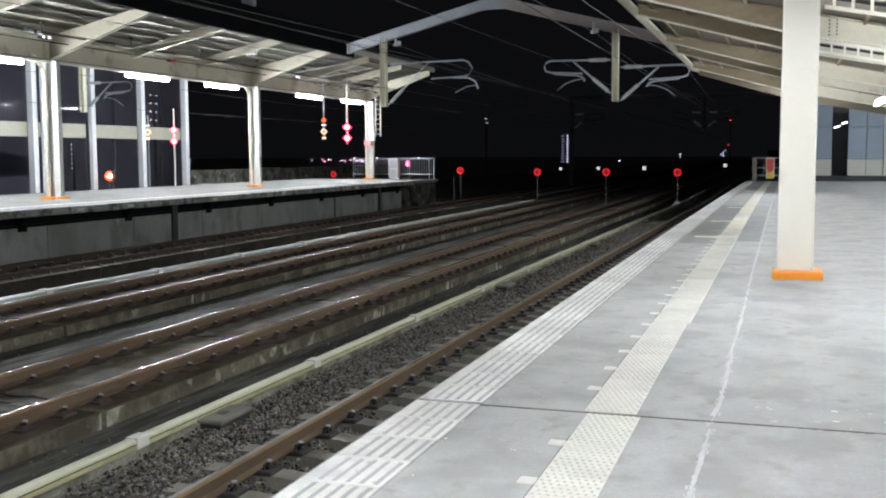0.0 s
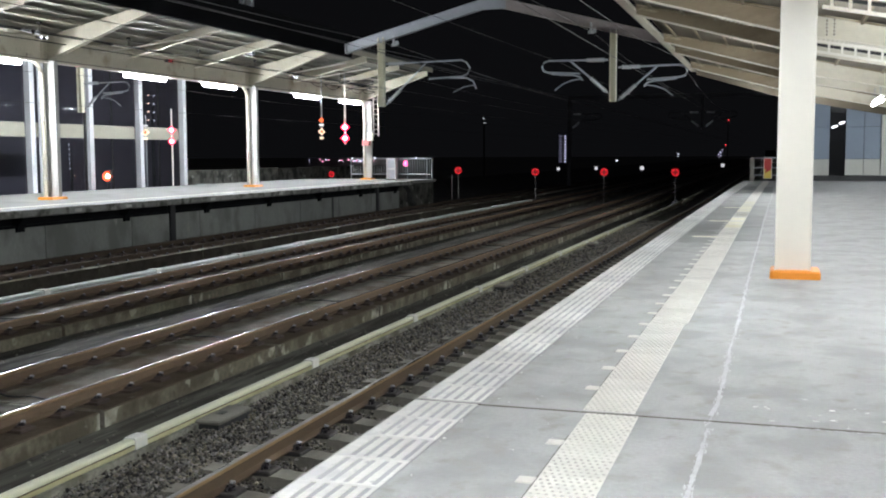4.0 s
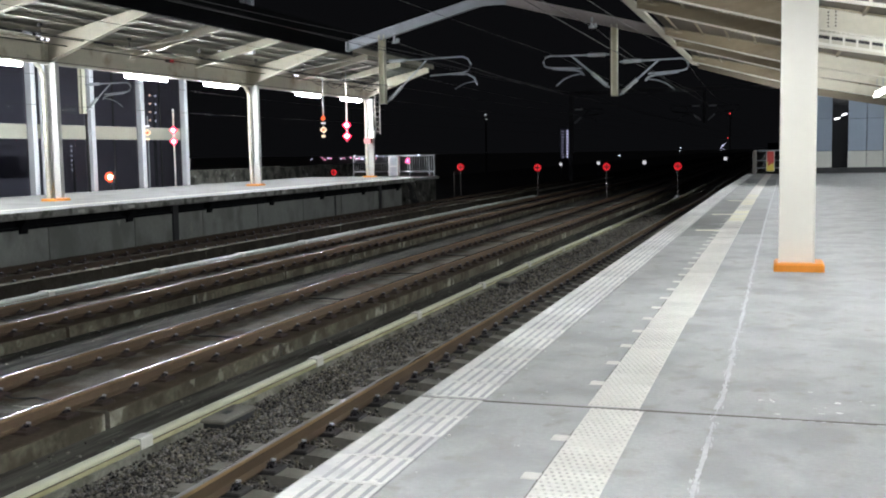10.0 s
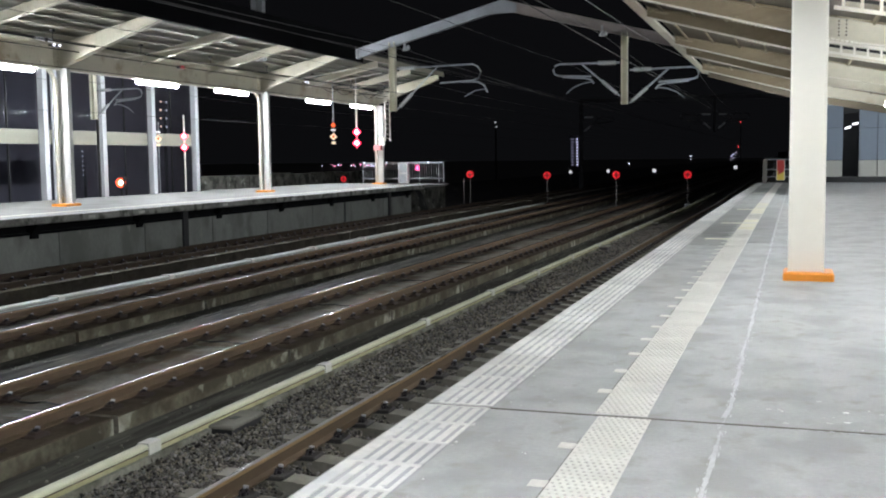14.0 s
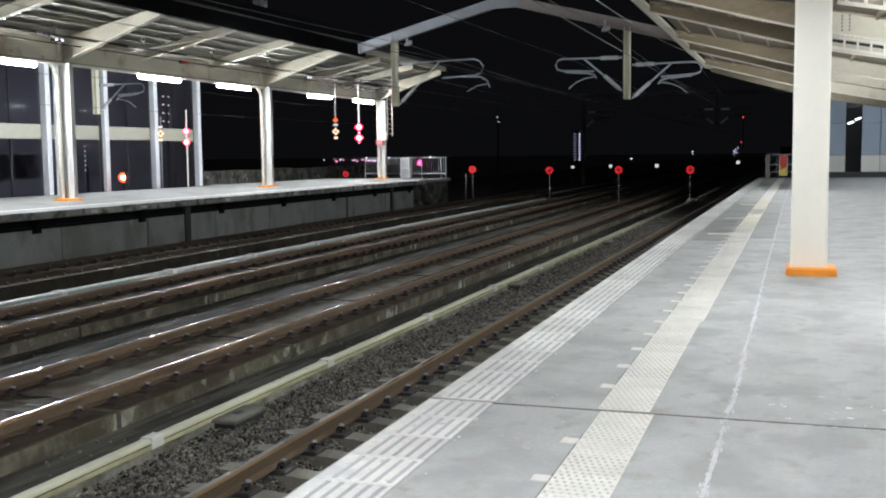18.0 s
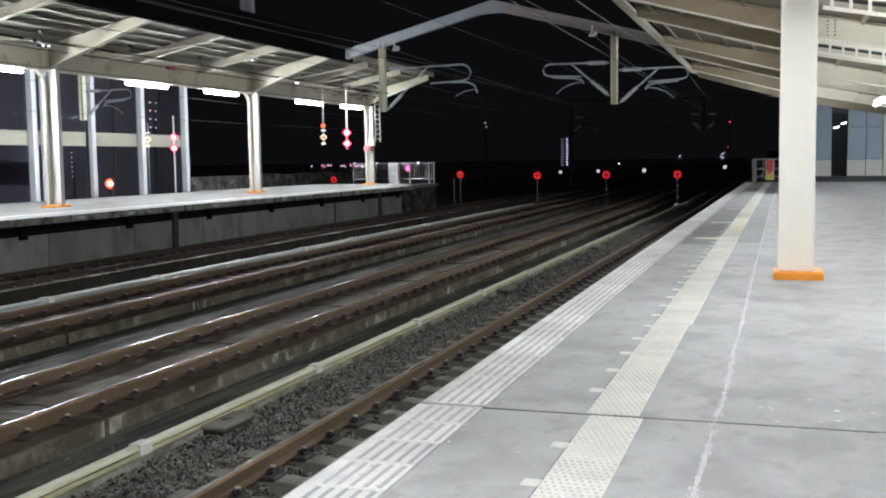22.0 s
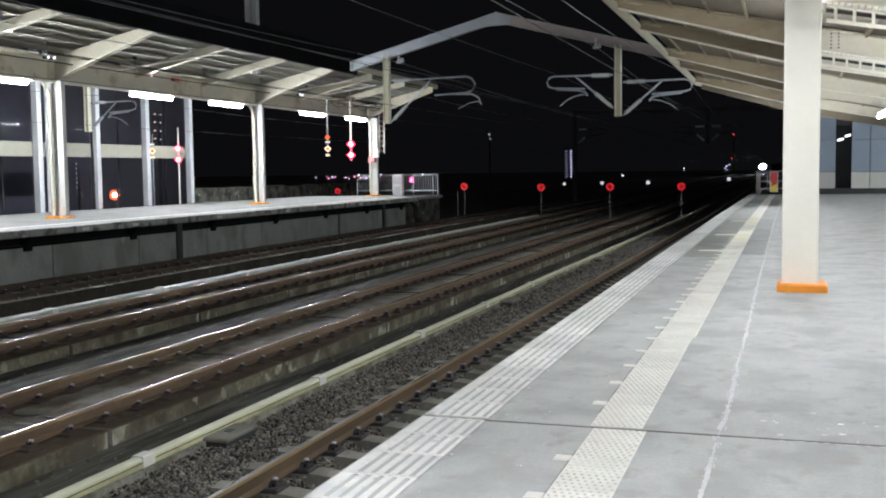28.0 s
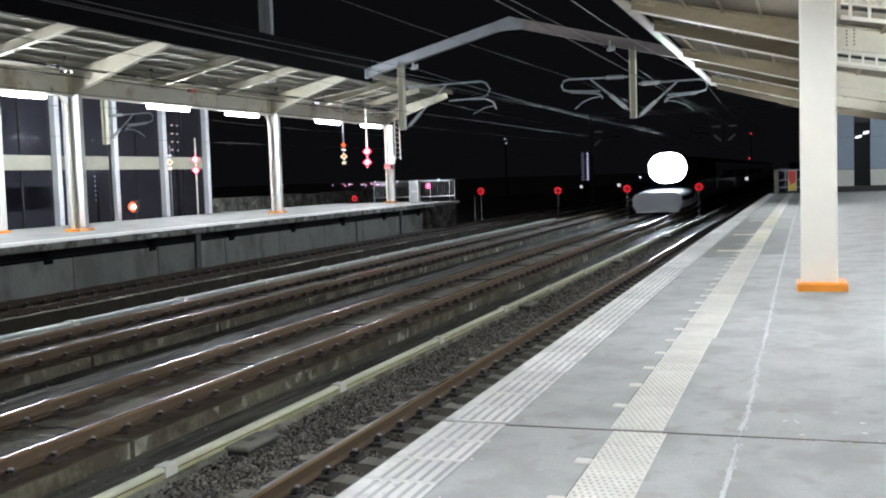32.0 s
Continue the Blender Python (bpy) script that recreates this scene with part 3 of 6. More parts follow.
DEBRIS = mat("dusty_debris", (0.17, 0.165, 0.14), 0.9, vary=0.4, fine=30, bump=0.2, island=1.5)
for x0, x1, z, seed in ((-7.30, -6.36, -1.655, 11), (-11.75, -10.96, -1.655, 12), (-10.44, -9.70, -1.655, 13)):
    stones("track_debris", x0, x1, 6.0, 44, z, 26, seed, "scattered grit and small stones on the damp trackbed", 0.006, 0.03, DEBRIS)
stones("track_debris", -6.34, -6.18, 4.0, 40, -1.455, 60, 14, "grit lying on the kerb beside the cable duct", 0.006, 0.022, DEBRIS)
stones("track_debris", -5.89, -5.845, 4.0, 40, -1.455, 120, 15, "grit lying on the kerb beside the cable duct", 0.006, 0.03, DEBRIS)
rng = random.Random(31)
for x, z, r in ((-6.46, -1.632, 0.028), (-6.57, -1.640, 0.02), (-10.36, -1.635, 0.025)):
    pts = [(x + rng.uniform(-0.012, 0.012), -6 + 1.6 * i, z) for i in range(50)]
    tagged(part("lineside_cable", Shape().tube(pts, r, 6), CABLE), "black cable lying along the trackbed", "cable", "cables along the trackbed")

# ---- tracks ----
RAIL_PROFILE = [(-0.0725, -0.174), (0.0725, -0.174), (0.0725, -0.160), (0.012, -0.140), (0.012, -0.045), (0.0325, -0.034),
                (0.0325, -0.010), (0.0285, -0.0030), (0.020, -0.0006), (0.010, -0.0001), (0.0, 0.0), (-0.010, -0.0001), (-0.020, -0.0006), (-0.0285, -0.0030),
                (-0.0325, -0.010), (-0.0325, -0.034), (-0.012, -0.045), (-0.012, -0.140), (-0.0725, -0.160)]
RAIL_MATS = [0] * 19
for i in range(7, 14):
    RAIL_MATS[i] = 1
for i in (5, 6):
    RAIL_MATS[i] = 2


def ease(u):
    u = min(max(u, 0), 1)
    return u * u * (3 - 2 * u)


def line_path(x, k=0.0, y0=-12.0):
    """The plan of a rail with bow k."""
    ys = [y0] + [4.0 * i for i in range(20)] + [80.0 + 5 * i for i in range(9)] + [260, 400, FAR_END]
    return [(x + bow(y, k), y, RAIL_Z) for y in ys]


def rail(parent, x, top, side=None, head=None, k=0.0):
    sh = Shape().sweep([(u, w) for u, w in RAIL_PROFILE], line_path(x, k), RAIL_MATS)
    return part("rail", sh, [side or RAIL_RUST_SHADE, top, head or side or RAIL_HEAD], parent, "rust-brown steel rail with a worn bright head")


def fastener_mesh(shoulders=True):
    s = Shape()
    s.cbox(-0.21, 0.21, -0.125, 0.125, -0.205, -0.166, 0.012, 2)
    for k in (-1, 1) if shoulders else ():
        # sloping shoulder of the base plate
        s.add([(k * 0.073, -0.095, -0.168), (k * 0.073, 0.095, -0.168), (k * 0.185, 0.085, -0.168), (k * 0.185, -0.085, -0.168),
               (k * 0.080, -0.060, -0.135), (k * 0.080, 0.060, -0.135), (k * 0.150, 0.05, -0.140), (k * 0.150, -0.05, -0.140)],
              [(4, 5, 6, 7), (0, 1, 5, 4), (1, 2, 6, 5), (2, 3, 7, 6), (3, 0, 4, 7)], 2)
    s.cbox(-0.150, -0.075, -0.042, 0.042, -0.17, -0.118, 0.014)
    s.cbox(0.075, 0.150, -0.042, 0.042, -0.17, -0.118, 0.014)
    for k in (-1, 1):
        s.tube([(k * 0.10, -0.07, -0.165), (k * 0.115, -0.03, -0.118), (k * 0.085, 0.0, -0.125), (k * 0.115, 0.03, -0.118), (k * 0.10, 0.07, -0.165)], 0.014, 5)
        s.tube([(k * 0.125, 0, -0.17), (k * 0.125, 0, -0.122)], 0.02, 6, 0)
        s.tube([(k * 0.125, 0, -0.122), (k * 0.125, 0, -0.106)], 0.024, 6, 0)
        s.tube([(k * 0.125, 0, -0.106), (k * 0.125, 0, -0.092)], 0.012, 6, 1)
        s.tube([(k * 0.092, 0.035, -0.106), (k * 0.122, 0.064, -0.116)], 0.014, 6, 1)
    return s


FASTENER = fastener_mesh().mesh("fastener", [CLIP, CLIP_BOLT, PLATE])
FASTENER_DARK = fastener_mesh(False).mesh("fastener", [CLIP, CLIP_BOLT, CLIP_PLATE])


def fasteners(parent, rails, y0, y_near, y1, pitch, first, k=0.0, unit=FASTENER):
    far_rest = Shape()
    i0 = math.ceil((y0 - first) / pitch)
    for i in range(i0, int((y1 - first) / pitch)):
        y = first + i * pitch
        for x in rails:
            if y < y_near:
                part("fastener", unit, None, parent, at=on_bow(x, y, RAIL_Z, k))
            else:
                far_rest.box(x + bow(y, k) - 0.17, x + bow(y, k) + 0.17, y - 0.08, y + 0.08, RAIL_Z - 0.2, RAIL_Z - 0.13)
    ob = part("distant_fasteners", far_rest, CLIP, parent, "row of dark iron rail fasteners")
    ob["kind"] = "stuff"


SLEEPER_MESH = Shape().prism([(-1.3, -0.36), (1.3, -0.36), (1.3, -0.215), (1.27, -0.20), (0.45, -0.20), (0.38, -0.212), (-0.38, -0.212),
                              (-0.45, -0.20), (-1.27, -0.20), (-1.3, -0.215)], -0.125, 0.125).mesh("sleeper", SLEEPER)


def ballasted_track(label, x, first, pitch, y0, y_near, y1, side=None, k=0.0, unit=FASTENER):
    tr = thing("railway_track", label, "track", x, 0, 0, group="tracks between the platforms", kind="structure")
    for x_rail in (-GAUGE, GAUGE):
        rail(tr, x_rail, side or RAIL_DULL, side=side, k=k)
    rest = Shape()
    i0 = math.ceil((y0 - first) / pitch)
    for i in range(i0, int((y1 - first) / pitch)):
        y = first + i * pitch
        s = bow(y, k)
        if y < y_near:
            part("sleeper", SLEEPER_MESH, None, tr, at=on_bow(0, y, RAIL_Z, k))
        else:
            rest.box(s - 1.2, s + 1.2, y - 0.12, y + 0.12, RAIL_Z - 0.35, RAIL_Z - 0.2)
    ob = part("distant_sleepers", rest, SLEEPER, tr, "row of stained concrete sleepers")
    ob["kind"] = "stuff"
    fasteners(tr, (-GAUGE, GAUGE), y0, y_near, 78, pitch, first, k, unit)
    return tr


def slab_track(label, x, joint, pitch, y_near, top, k=0.0):
    tr = thing("railway_track", label, "track", x, 0, 0, group="tracks between the platforms", kind="structure")
    for x_rail in (-GAUGE, GAUGE):
        rail(tr, x_rail, top, side=RAIL_BROWN, head=RAIL_HEAD_BROWN, k=k)
    w, top_z, low = 1.17, RAIL_Z - 0.20, -1.655
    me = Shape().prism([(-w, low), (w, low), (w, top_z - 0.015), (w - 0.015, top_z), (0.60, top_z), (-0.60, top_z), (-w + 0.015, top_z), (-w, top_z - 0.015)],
                       0.045, pitch - 0.045, mats=[1, 1, 2, 2, 0, 2, 2, 1]).mesh("track_slab", [SLAB, SLAB_SIDE, SLAB_SHOULDER])
    i = -4
    while joint + i * pitch < 130:
        part("track_slab", me, None, tr, at=on_bow(0, joint + i * pitch, 0, k))
        if joint + i * pitch < 60:
            peg = Shape().tube([(0, 0, low), (0, 0, top_z - 0.01)], 0.16, 12)
            part("locating_peg", peg, SLAB_SIDE, tr, at=on_bow(0, joint + i * pitch, 0, k))
            wob = [(-0.68 + 1.36 * q / 9, 0.28 + 0.05 * math.sin(q * 1.9 + i), top_z + 0.016) for q in range(10)]
            part("bond_cable", Shape().tube(wob, 0.013, 6), CABLE, tr, "thin black cable between the rails", at=on_bow(0, joint + i * pitch, 0, k))
            part("grout_patch", Shape().cbox(-0.5, 0.42, -0.34, -0.06, top_z - 0.01, top_z + 0.006, 0.004), KERB, tr, "pale mortar patch beside the slab joint", at=on_bow(0, joint + i * pitch, 0, k))
        i += 1
    part("slab_beyond", Shape().box(-w, w, joint + i * pitch, FAR_END, low - 0.2, top_z), SLAB, tr)
    fasteners(tr, (-GAUGE, GAUGE), -4, y_near, 95, 0.655, joint + 0.33, k)
    return tr


ballasted_track("ballasted platform track with rust-brown rails on concrete sleepers", NEAR, 7.78, 0.655, -9, 34, 150, k=BOW_NEAR, unit=FASTENER_DARK)
slab_track("concrete slab track with polished rails, stained and damp", MAIN_A, 9.95, 4.36, 46, RAIL_TOP, BOW_MAIN)
slab_track("concrete slab track beside a pale cable duct", MAIN_B, 14.96, 4.2, 50, RAIL_TOP)
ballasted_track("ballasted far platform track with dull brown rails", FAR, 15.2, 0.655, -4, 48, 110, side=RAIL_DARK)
far_kerb = thing("track_kerb", "concrete kerb with near-black sides and a grey top beside the far track", "kerb", -16.42, 0, 0, kind="structure")
# sides near black, top and right upper edge in slab concrete
kerb_length = Shape().prism([(-0.09, -1.95), (0.09, -1.95), (0.09, -1.325), (0.08, -1.312), (-0.08, -1.312), (-0.09, -1.325)], 0.012, 4.988, mats=[1, 1, 0, 0, 0, 1]).mesh("kerb_length", [SLAB_SIDE, DARK_KERB_SIDE])
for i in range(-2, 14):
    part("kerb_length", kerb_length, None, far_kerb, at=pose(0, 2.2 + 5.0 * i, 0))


def cable_duct(label, x0, x1, z0, z1, joint, pitch, y0, y1, body, cap_paint, k=0.0):
    d = thing("cable_duct", label, "duct", (x0 + x1) / 2, 0, 0, kind="structure")
    w = (x1 - x0) / 2
    h = z1 - z0
    prof = [(-w, z0), (w, z0), (w * 1.12, z0 + 0.46 * h), (w * 0.72, z0 + 0.48 * h), (w * 0.72, z0 + 0.56 * h), (-w * 0.72, z0 + 0.56 * h), (-w, z0 + 0.46 * h)]
    cap = [(-w * 1.05, z0 + 0.56 * h), (w * 1.05, z0 + 0.56 * h), (w * 1.05, z1 - 0.022), (w * 0.85, z1 - 0.006), (w * 0.5, z1), (-w * 0.5, z1), (-w * 0.85, z1 - 0.006), (-w * 1.05, z1 - 0.022)]
    seg = Shape().prism(prof, 0.01, pitch - 0.01, mats=[0, 0, 1, 1, 1, 1, 0]).mesh("duct_length", [body, DUCT_SEAM])
    lid = Shape().prism(cap, 0.006, pitch - 0.006).mesh("duct_lid", cap_paint)
    col = Shape().prism([(u * 1.2, z0 + (v - z0) * 1.12) for u, v in ((-w, z0), (w, z0), (w, z1 - 0.01), (w * 0.85, z1), (-w * 0.85, z1), (-w, z1 - 0.01))], -0.10, 0.10).mesh("duct_joint", DUCT_JOINT)
    i = math.floor((y0 - joint) / pitch)
    while joint + i * pitch < y1:
        part("duct_length", seg, None, d, at=on_bow(0, joint + i * pitch, 0, k))
        part("duct_lid", lid, None, d, "pale duct lid", at=on_bow(0, joint + i * pitch, 0, k))
        part("duct_joint", col, None, d, "white clamp round the duct", at=on_bow(0, joint + i * pitch, 0, k))
        i += 1
    return d


cable_duct("cream-yellow cable duct with white joints on a low kerb", -6.055, -5.94, -1.39, -1.288, 8.62, 4.04, -4, 78, DUCT, DUCT_TOP, BOW_NEAR)
cable_duct("pale grey-green cable duct with white joints along the slab track", -14.56, -14.34, -1.40, -1.28, 17.75, 4.06, 4, 62, DUCT_PALE, DUCT_PALE)

pull_box = Shape().cbox(-0.13, 0.17, -0.36, 0.36, -1.395, -1.355, 0.015)
# black body below the lid draws the shadowed hole; small black lid mark
pull_box.box(-0.04, 0.04, -0.06, 0.06, -1.357, -1.351, 1).box(-0.125, 0.15, -0.34, 0.34, -1.53, -1.395, 1)
first_box = None
for yy in (9.95, 22.0, 33.0, 45.0):
    if first_box is None:
        first_box = tagged(part("cable_pit_cover", pull_box, [SLEEPER, BLACK_METAL], at=on_bow(-5.80, yy, 0, BOW_NEAR)),
                           "grey concrete cable pit cover in the ballast beside the duct", "pit cover", "pit covers along the duct")
    else:
        copy_thing(first_box, on_bow(-5.80, yy, 0, BOW_NEAR))

# ---- near platform ----
JOINT_Y = 5.80
deck = Shape()
for ys in ((-14, JOINT_Y - 0.009), bow_steps(JOINT_Y + 0.009, END_R, 20)):
    rim = [(EDGE + 0.02 + bow(y, BOW_EDGE), y) for y in ys] + [(22, ys[-1]), (22, ys[0])]
    n = len(rim)
    deck.add([(x, y, z) for z in (-0.30, 0.0) for x, y in rim],
             [tuple(range(n)), tuple(range(2 * n - 1, n - 1, -1))] + [(i, n + i, n + (i + 1) % n, (i + 1) % n) for i in range(n)])
deck.box(EDGE + 0.5, 22, -14, END_R, -1.95, -0.301)
setting("platform", deck, CONCRETE_FLOOR, "worn grey concrete platform floor with stains and wipe marks", "platform")
seal = Shape()
for x0, x1 in ((EDGE + 0.02, -1.05), (-1.05, 6.0), (6.0, 22)):
    seal.box(x0 + 0.002, x1 - 0.002, JOINT_Y - 0.024, JOINT_Y - 0.011, 0.0, 0.005)
seal.box(EDGE + 0.02, 22, JOINT_Y - 0.009, JOINT_Y + 0.009, -0.05, -0.006, 1)
setting("expansion_joint", seal, [PURLIN, BLACK_METAL], "dark metal expansion joint across the platform floor", "joint")

crack = Shape()
rng = random.Random(5)
y, x = -9.0, -0.31
while y < 57:
    step = rng.uniform(0.12, 0.3)
    nx = (-0.335 if y < JOINT_Y else -0.315) + bow(y, BOW_EDGE) + rng.uniform(-0.009, 0.009)
    w0 = rng.uniform(0.004, 0.014)
    if 2.5 < y < 30:
        # loose edges of the filler
        for q in range(11):
            cx, cy = nx + rng.gauss(0, 0.013), y + rng.random() * step
            r, ph = rng.uniform(0.002, 0.008), rng.uniform(0, 3)
            pts = [(cx + r * rng.uniform(0.4, 1.1) * math.cos(ph + k * 1.257), cy + r * rng.uniform(2.0, 7.0) * math.sin(ph + k * 1.257)) for k in range(5)]
            fz = rng.uniform(0.0012, 0.0045)
            crack.add([(px, py, fz) for px, py in pts] + [(px, py, -0.001) for px, py in pts],
                      [(0, 1, 2, 3, 4)] + [(k, 5 + k, 5 + (k + 1) % 5, (k + 1) % 5) for k in range(5)])
    if not (y < JOINT_Y < y + step):
        crack.add([(x - w0, y, 0.003), (x + w0, y, 0.003), (nx + w0, y + step, 0.003), (nx - w0, y + step, 0.003),
                   (x - w0, y, -0.002), (x + w0, y, -0.002), (nx + w0, y + step, -0.002), (nx - w0, y + step, -0.002)],
                  [(0, 1, 2, 3), (7, 6, 5, 4), (0, 4, 5, 1), (2, 6, 7, 3), (1, 5, 6, 2), (3, 7, 4, 0)])
    y, x = y + step, nx
FILLER = mat("pale_crack_filler", (0.47, 0.478, 0.487), 0.6, vary=0.35, big=4, fine=30, bump=0.1)
for i in range(46):
    # pale mortar crumbled along the expansion joint
    jx = -0.28 + 3.4 * (i + rng.random()) / 46
    jw, jd = rng.uniform(0.02, 0.07), rng.uniform(0.004, 0.012)
    if rng.random() < 0.7:
        jy = JOINT_Y - 0.026 - jd - rng.uniform(0.0, 0.012)
        crack.add([(jx, jy, 0.003), (jx + jw, jy + 0.002, 0.003), (jx + jw * 0.9, jy + jd, 0.003), (jx + jw * 0.1, jy + jd * 0.8, 0.003),
                   (jx, jy, -0.002), (jx + jw, jy + 0.002, -0.002), (jx + jw * 0.9, jy + jd, -0.002), (jx + jw * 0.1, jy + jd * 0.8, -0.002)],
                  [(0, 1, 2, 3), (0, 4, 5, 1), (1, 5, 6, 2), (2, 6, 7, 3), (3, 7, 4, 0)])
setting("sealed_crack", crack, FILLER, "pale filled crack running along the platform floor", "seam")

patches = ((-1.62, -1.06, 17.6, 19.5), (-1.62, -1.06, 19.55, 22.3), (-1.62, -1.06, 22.35, 26.1), (-1.62, -1.06, 26.15, 30.8),
           (-0.72, -0.34, 18.2, 21.6), (-0.72, -0.34, 21.65, 25.3), (-0.72, -0.36, 25.35, 30.4),
           (-1.62, -1.06, 40.0, 44.3), (-1.62, -1.06, 44.35, 48.9), (-0.72, -0.36, 40.4, 48.2))
for x0, x1, y0, y1 in patches:
    sx = bow((y0 + y1) / 2, BOW_EDGE)
    setting("repair_patch", Shape().cbox(x0 + sx, x1 + sx, y0, y1, -0.01, 0.004, 0.003), CONCRETE_PATCH, "dark damp repaired patch of concrete floor", "patch")
for yy, x0 in ((18.9, -1.46), (23.4, -1.47), (29.4, -1.45), (42.3, -1.5)):
    s = Shape().cbox(0, -1.05 - x0, -0.09, 0.09, 0.0, 0.009, 0.003)
    tagged(part("boarding_mark", s, BOARDING, at=pose(x0 + bow(yy, BOW_EDGE), yy, 0)), "faded pale yellow boarding line on the platform", "floor marking", "boarding lines")

# white edge tiles with raised bars, cream tactile tiles with dots
def bar_tile(length):
    s = Shape().box(0, 0.40, 0.001, length - 0.001, -0.02, 0.004, 1)
    for x0, x1 in ((0.004, 0.078), (0.105, 0.145), (0.172, 0.212), (0.239, 0.279), (0.306, 0.346), (0.373, 0.396)):
        s.cbox(x0, x1, 0.02, length - 0.02, 0.002, 0.008, 0.002, 0)
    s.box(0.004, 0.396, 0.001, 0.022, 0.002, 0.0075, 0).box(0.004, 0.396, length - 0.022, length - 0.001, 0.002, 0.0075, 0)
    return s.mesh("edge_tile", [TILE_WHITE, TILE_GROOVE])


strip = thing("edge_strip", "white ribbed warning tiles along the platform edge", "edge strip", EDGE, 0, 0, kind="structure")
tile, y = bar_tile(0.40), JOINT_Y - 0.03 - 0.40 * 40
for i in range(40):
    part("edge_tile", tile, None, strip, at=on_bow(0, y + 0.4 * i, 0, BOW_EDGE))
y = JOINT_Y + 0.02
while y < 21.0:
    part("edge_tile", tile, None, strip, at=on_bow(0, y, 0, BOW_EDGE))
    y += 0.40
plain = Shape().box(0, 0.40, 0.004, 0.596, -0.02, 0.004, 1)
for x0, x1 in ((0.004, 0.078), (0.105, 0.145), (0.172, 0.212), (0.239, 0.279), (0.306, 0.346), (0.373, 0.396)):
    plain.box(x0, x1, 0.01, 0.59, 0.002, 0.010, 0)
plain = plain.mesh("edge_tile", [TILE_WHITE, TILE_GROOVE])
while y < END_R - 0.6:
    part("edge_tile", plain, None, strip, at=on_bow(0, y, 0, BOW_EDGE))
    y += 0.60
nosing = Shape().sweep([(-0.035, -0.10), (0.02, -0.10), (0.02, 0.002), (-0.01, 0.002), (-0.035, -0.015)],
                        [(bow(y, BOW_EDGE), y, 0) for y in bow_steps(-14, END_R)])
part("nosing", nosing, CONCRETE_LIP, strip, "chipped pale concrete nosing")

TX = -1.045
tact = thing("tactile_paving", "cream tactile paving with dots, worn and dusty", "tactile paving", TX, 0, 0, kind="structure")


def dot_tile(colour, w=0.298):
    s = Shape().box(0.002, w, 0.002, 0.298, -0.02, 0.003, 0)
    for i in range(8):
        for j in range(6):
            cx, cy = 0.0095 + (i + 0.25 + 0.5 * (j % 2)) * 0.0352 * (w / 0.298), 0.025 + j * 0.05
            ring = [(cx + r * math.cos(a), cy + r * math.sin(a), z) for r, z in ((0.0095, 0.003), (0.0065, 0.007)) for a in [k * math.pi / 3 for k in range(6)]]
            s.add(ring, [(k, (k + 1) % 6, 6 + (k + 1) % 6, 6 + k) for k in range(6)] + [tuple(range(6, 12))], 1)
    return s.mesh("tactile_tile", [colour, TACTILE_DOT])


def flat_tile(colour, w=0.298):
    s = Shape().box(0.002, w, 0.002, 0.298, -0.02, 0.003, 0)
    return s.mesh("tactile_tile", [colour])


near_tile, wide_tile, far_tile, yellow_tile = dot_tile(TACTILE), dot_tile(TACTILE, 0.322), flat_tile(TACTILE, 0.322), flat_tile(TACTILE_YELLOW, 0.322)
y = JOINT_Y - 0.03 - 0.3 * 50
while y < END_R - 0.8:
    if abs(y + 0.15 - JOINT_Y) > 0.16:
        me = (near_tile if y < 9 else wide_tile) if y < 27 and not (21 < y < 25) else (yellow_tile if 21 < y < 33 and rng.random() < 0.7 else far_tile)
        part("tactile_tile", me, None, tact, at=on_bow(0.03 if y < JOINT_Y else 0, y, 0, BOW_EDGE))
        y += 0.3
    else:
        y = JOINT_Y + 0.025
grime = Shape()
for gx in (-0.007,):
    gy = -9.0
    while gy < 40:
        step = rng.uniform(0.15, 0.7)
        if rng.random() < 0.75 and not (gy - 0.05 < JOINT_Y < gy + step + 0.05):
            gw = rng.uniform(0.002, 0.007)
            gs = gx + 0.003 + bow(gy, BOW_EDGE) + (0.03 if gy < JOINT_Y else 0)
            grime.box(gs - gw / 2, gs + gw / 2, gy, gy + step - 0.01, -0.01, 0.0025)
        gy += step
part("grimy_edge", grime, PURLIN, tact, "dark dirt along the edge of the paving")["kind"] = "stuff"
tab = Shape().cbox(-0.085, -0.002, -0.045, 0.045, -0.01, 0.006, 0.003).mesh("edge_tab", TACTILE)
y = 3.83 - 0.645 * 14
while y < 24:
    if abs(y - JOINT_Y) > 0.06:
        part("edge_tab", tab, None, tact, at=on_bow(0.03 if y < JOINT_Y else 0, y, 0, BOW_EDGE))
    y += 0.645

# scraps of peeled paint on the floor
scraps = Shape()
for i in range(34):
    cx, cy = rng.uniform(-0.1, 0.6), rng.uniform(5.95, 6.5)
    if i > 10:
        cx, cy = rng.uniform(-0.3, 3.0), rng.uniform(5.84, 5.95) if i < 24 else rng.uniform(4.4, 9.0)
    a, r = rng.uniform(0, 3), rng.uniform(0.005, 0.018)
    pts = [(cx + r * rng.uniform(0.5, 1.6) * math.cos(a + k * 1.257), cy + r * rng.uniform(0.4, 1) * math.sin(a + k * 1.257)) for k in range(5)]
    fz = rng.uniform(0.0012, 0.005)
    scraps.add([(px, py, fz) for px, py in pts] + [(px, py, -0.001) for px, py in pts],
               [(0, 1, 2, 3, 4)] + [(k, 5 + k, 5 + (k + 1) % 5, (k + 1) % 5) for k in range(5)])
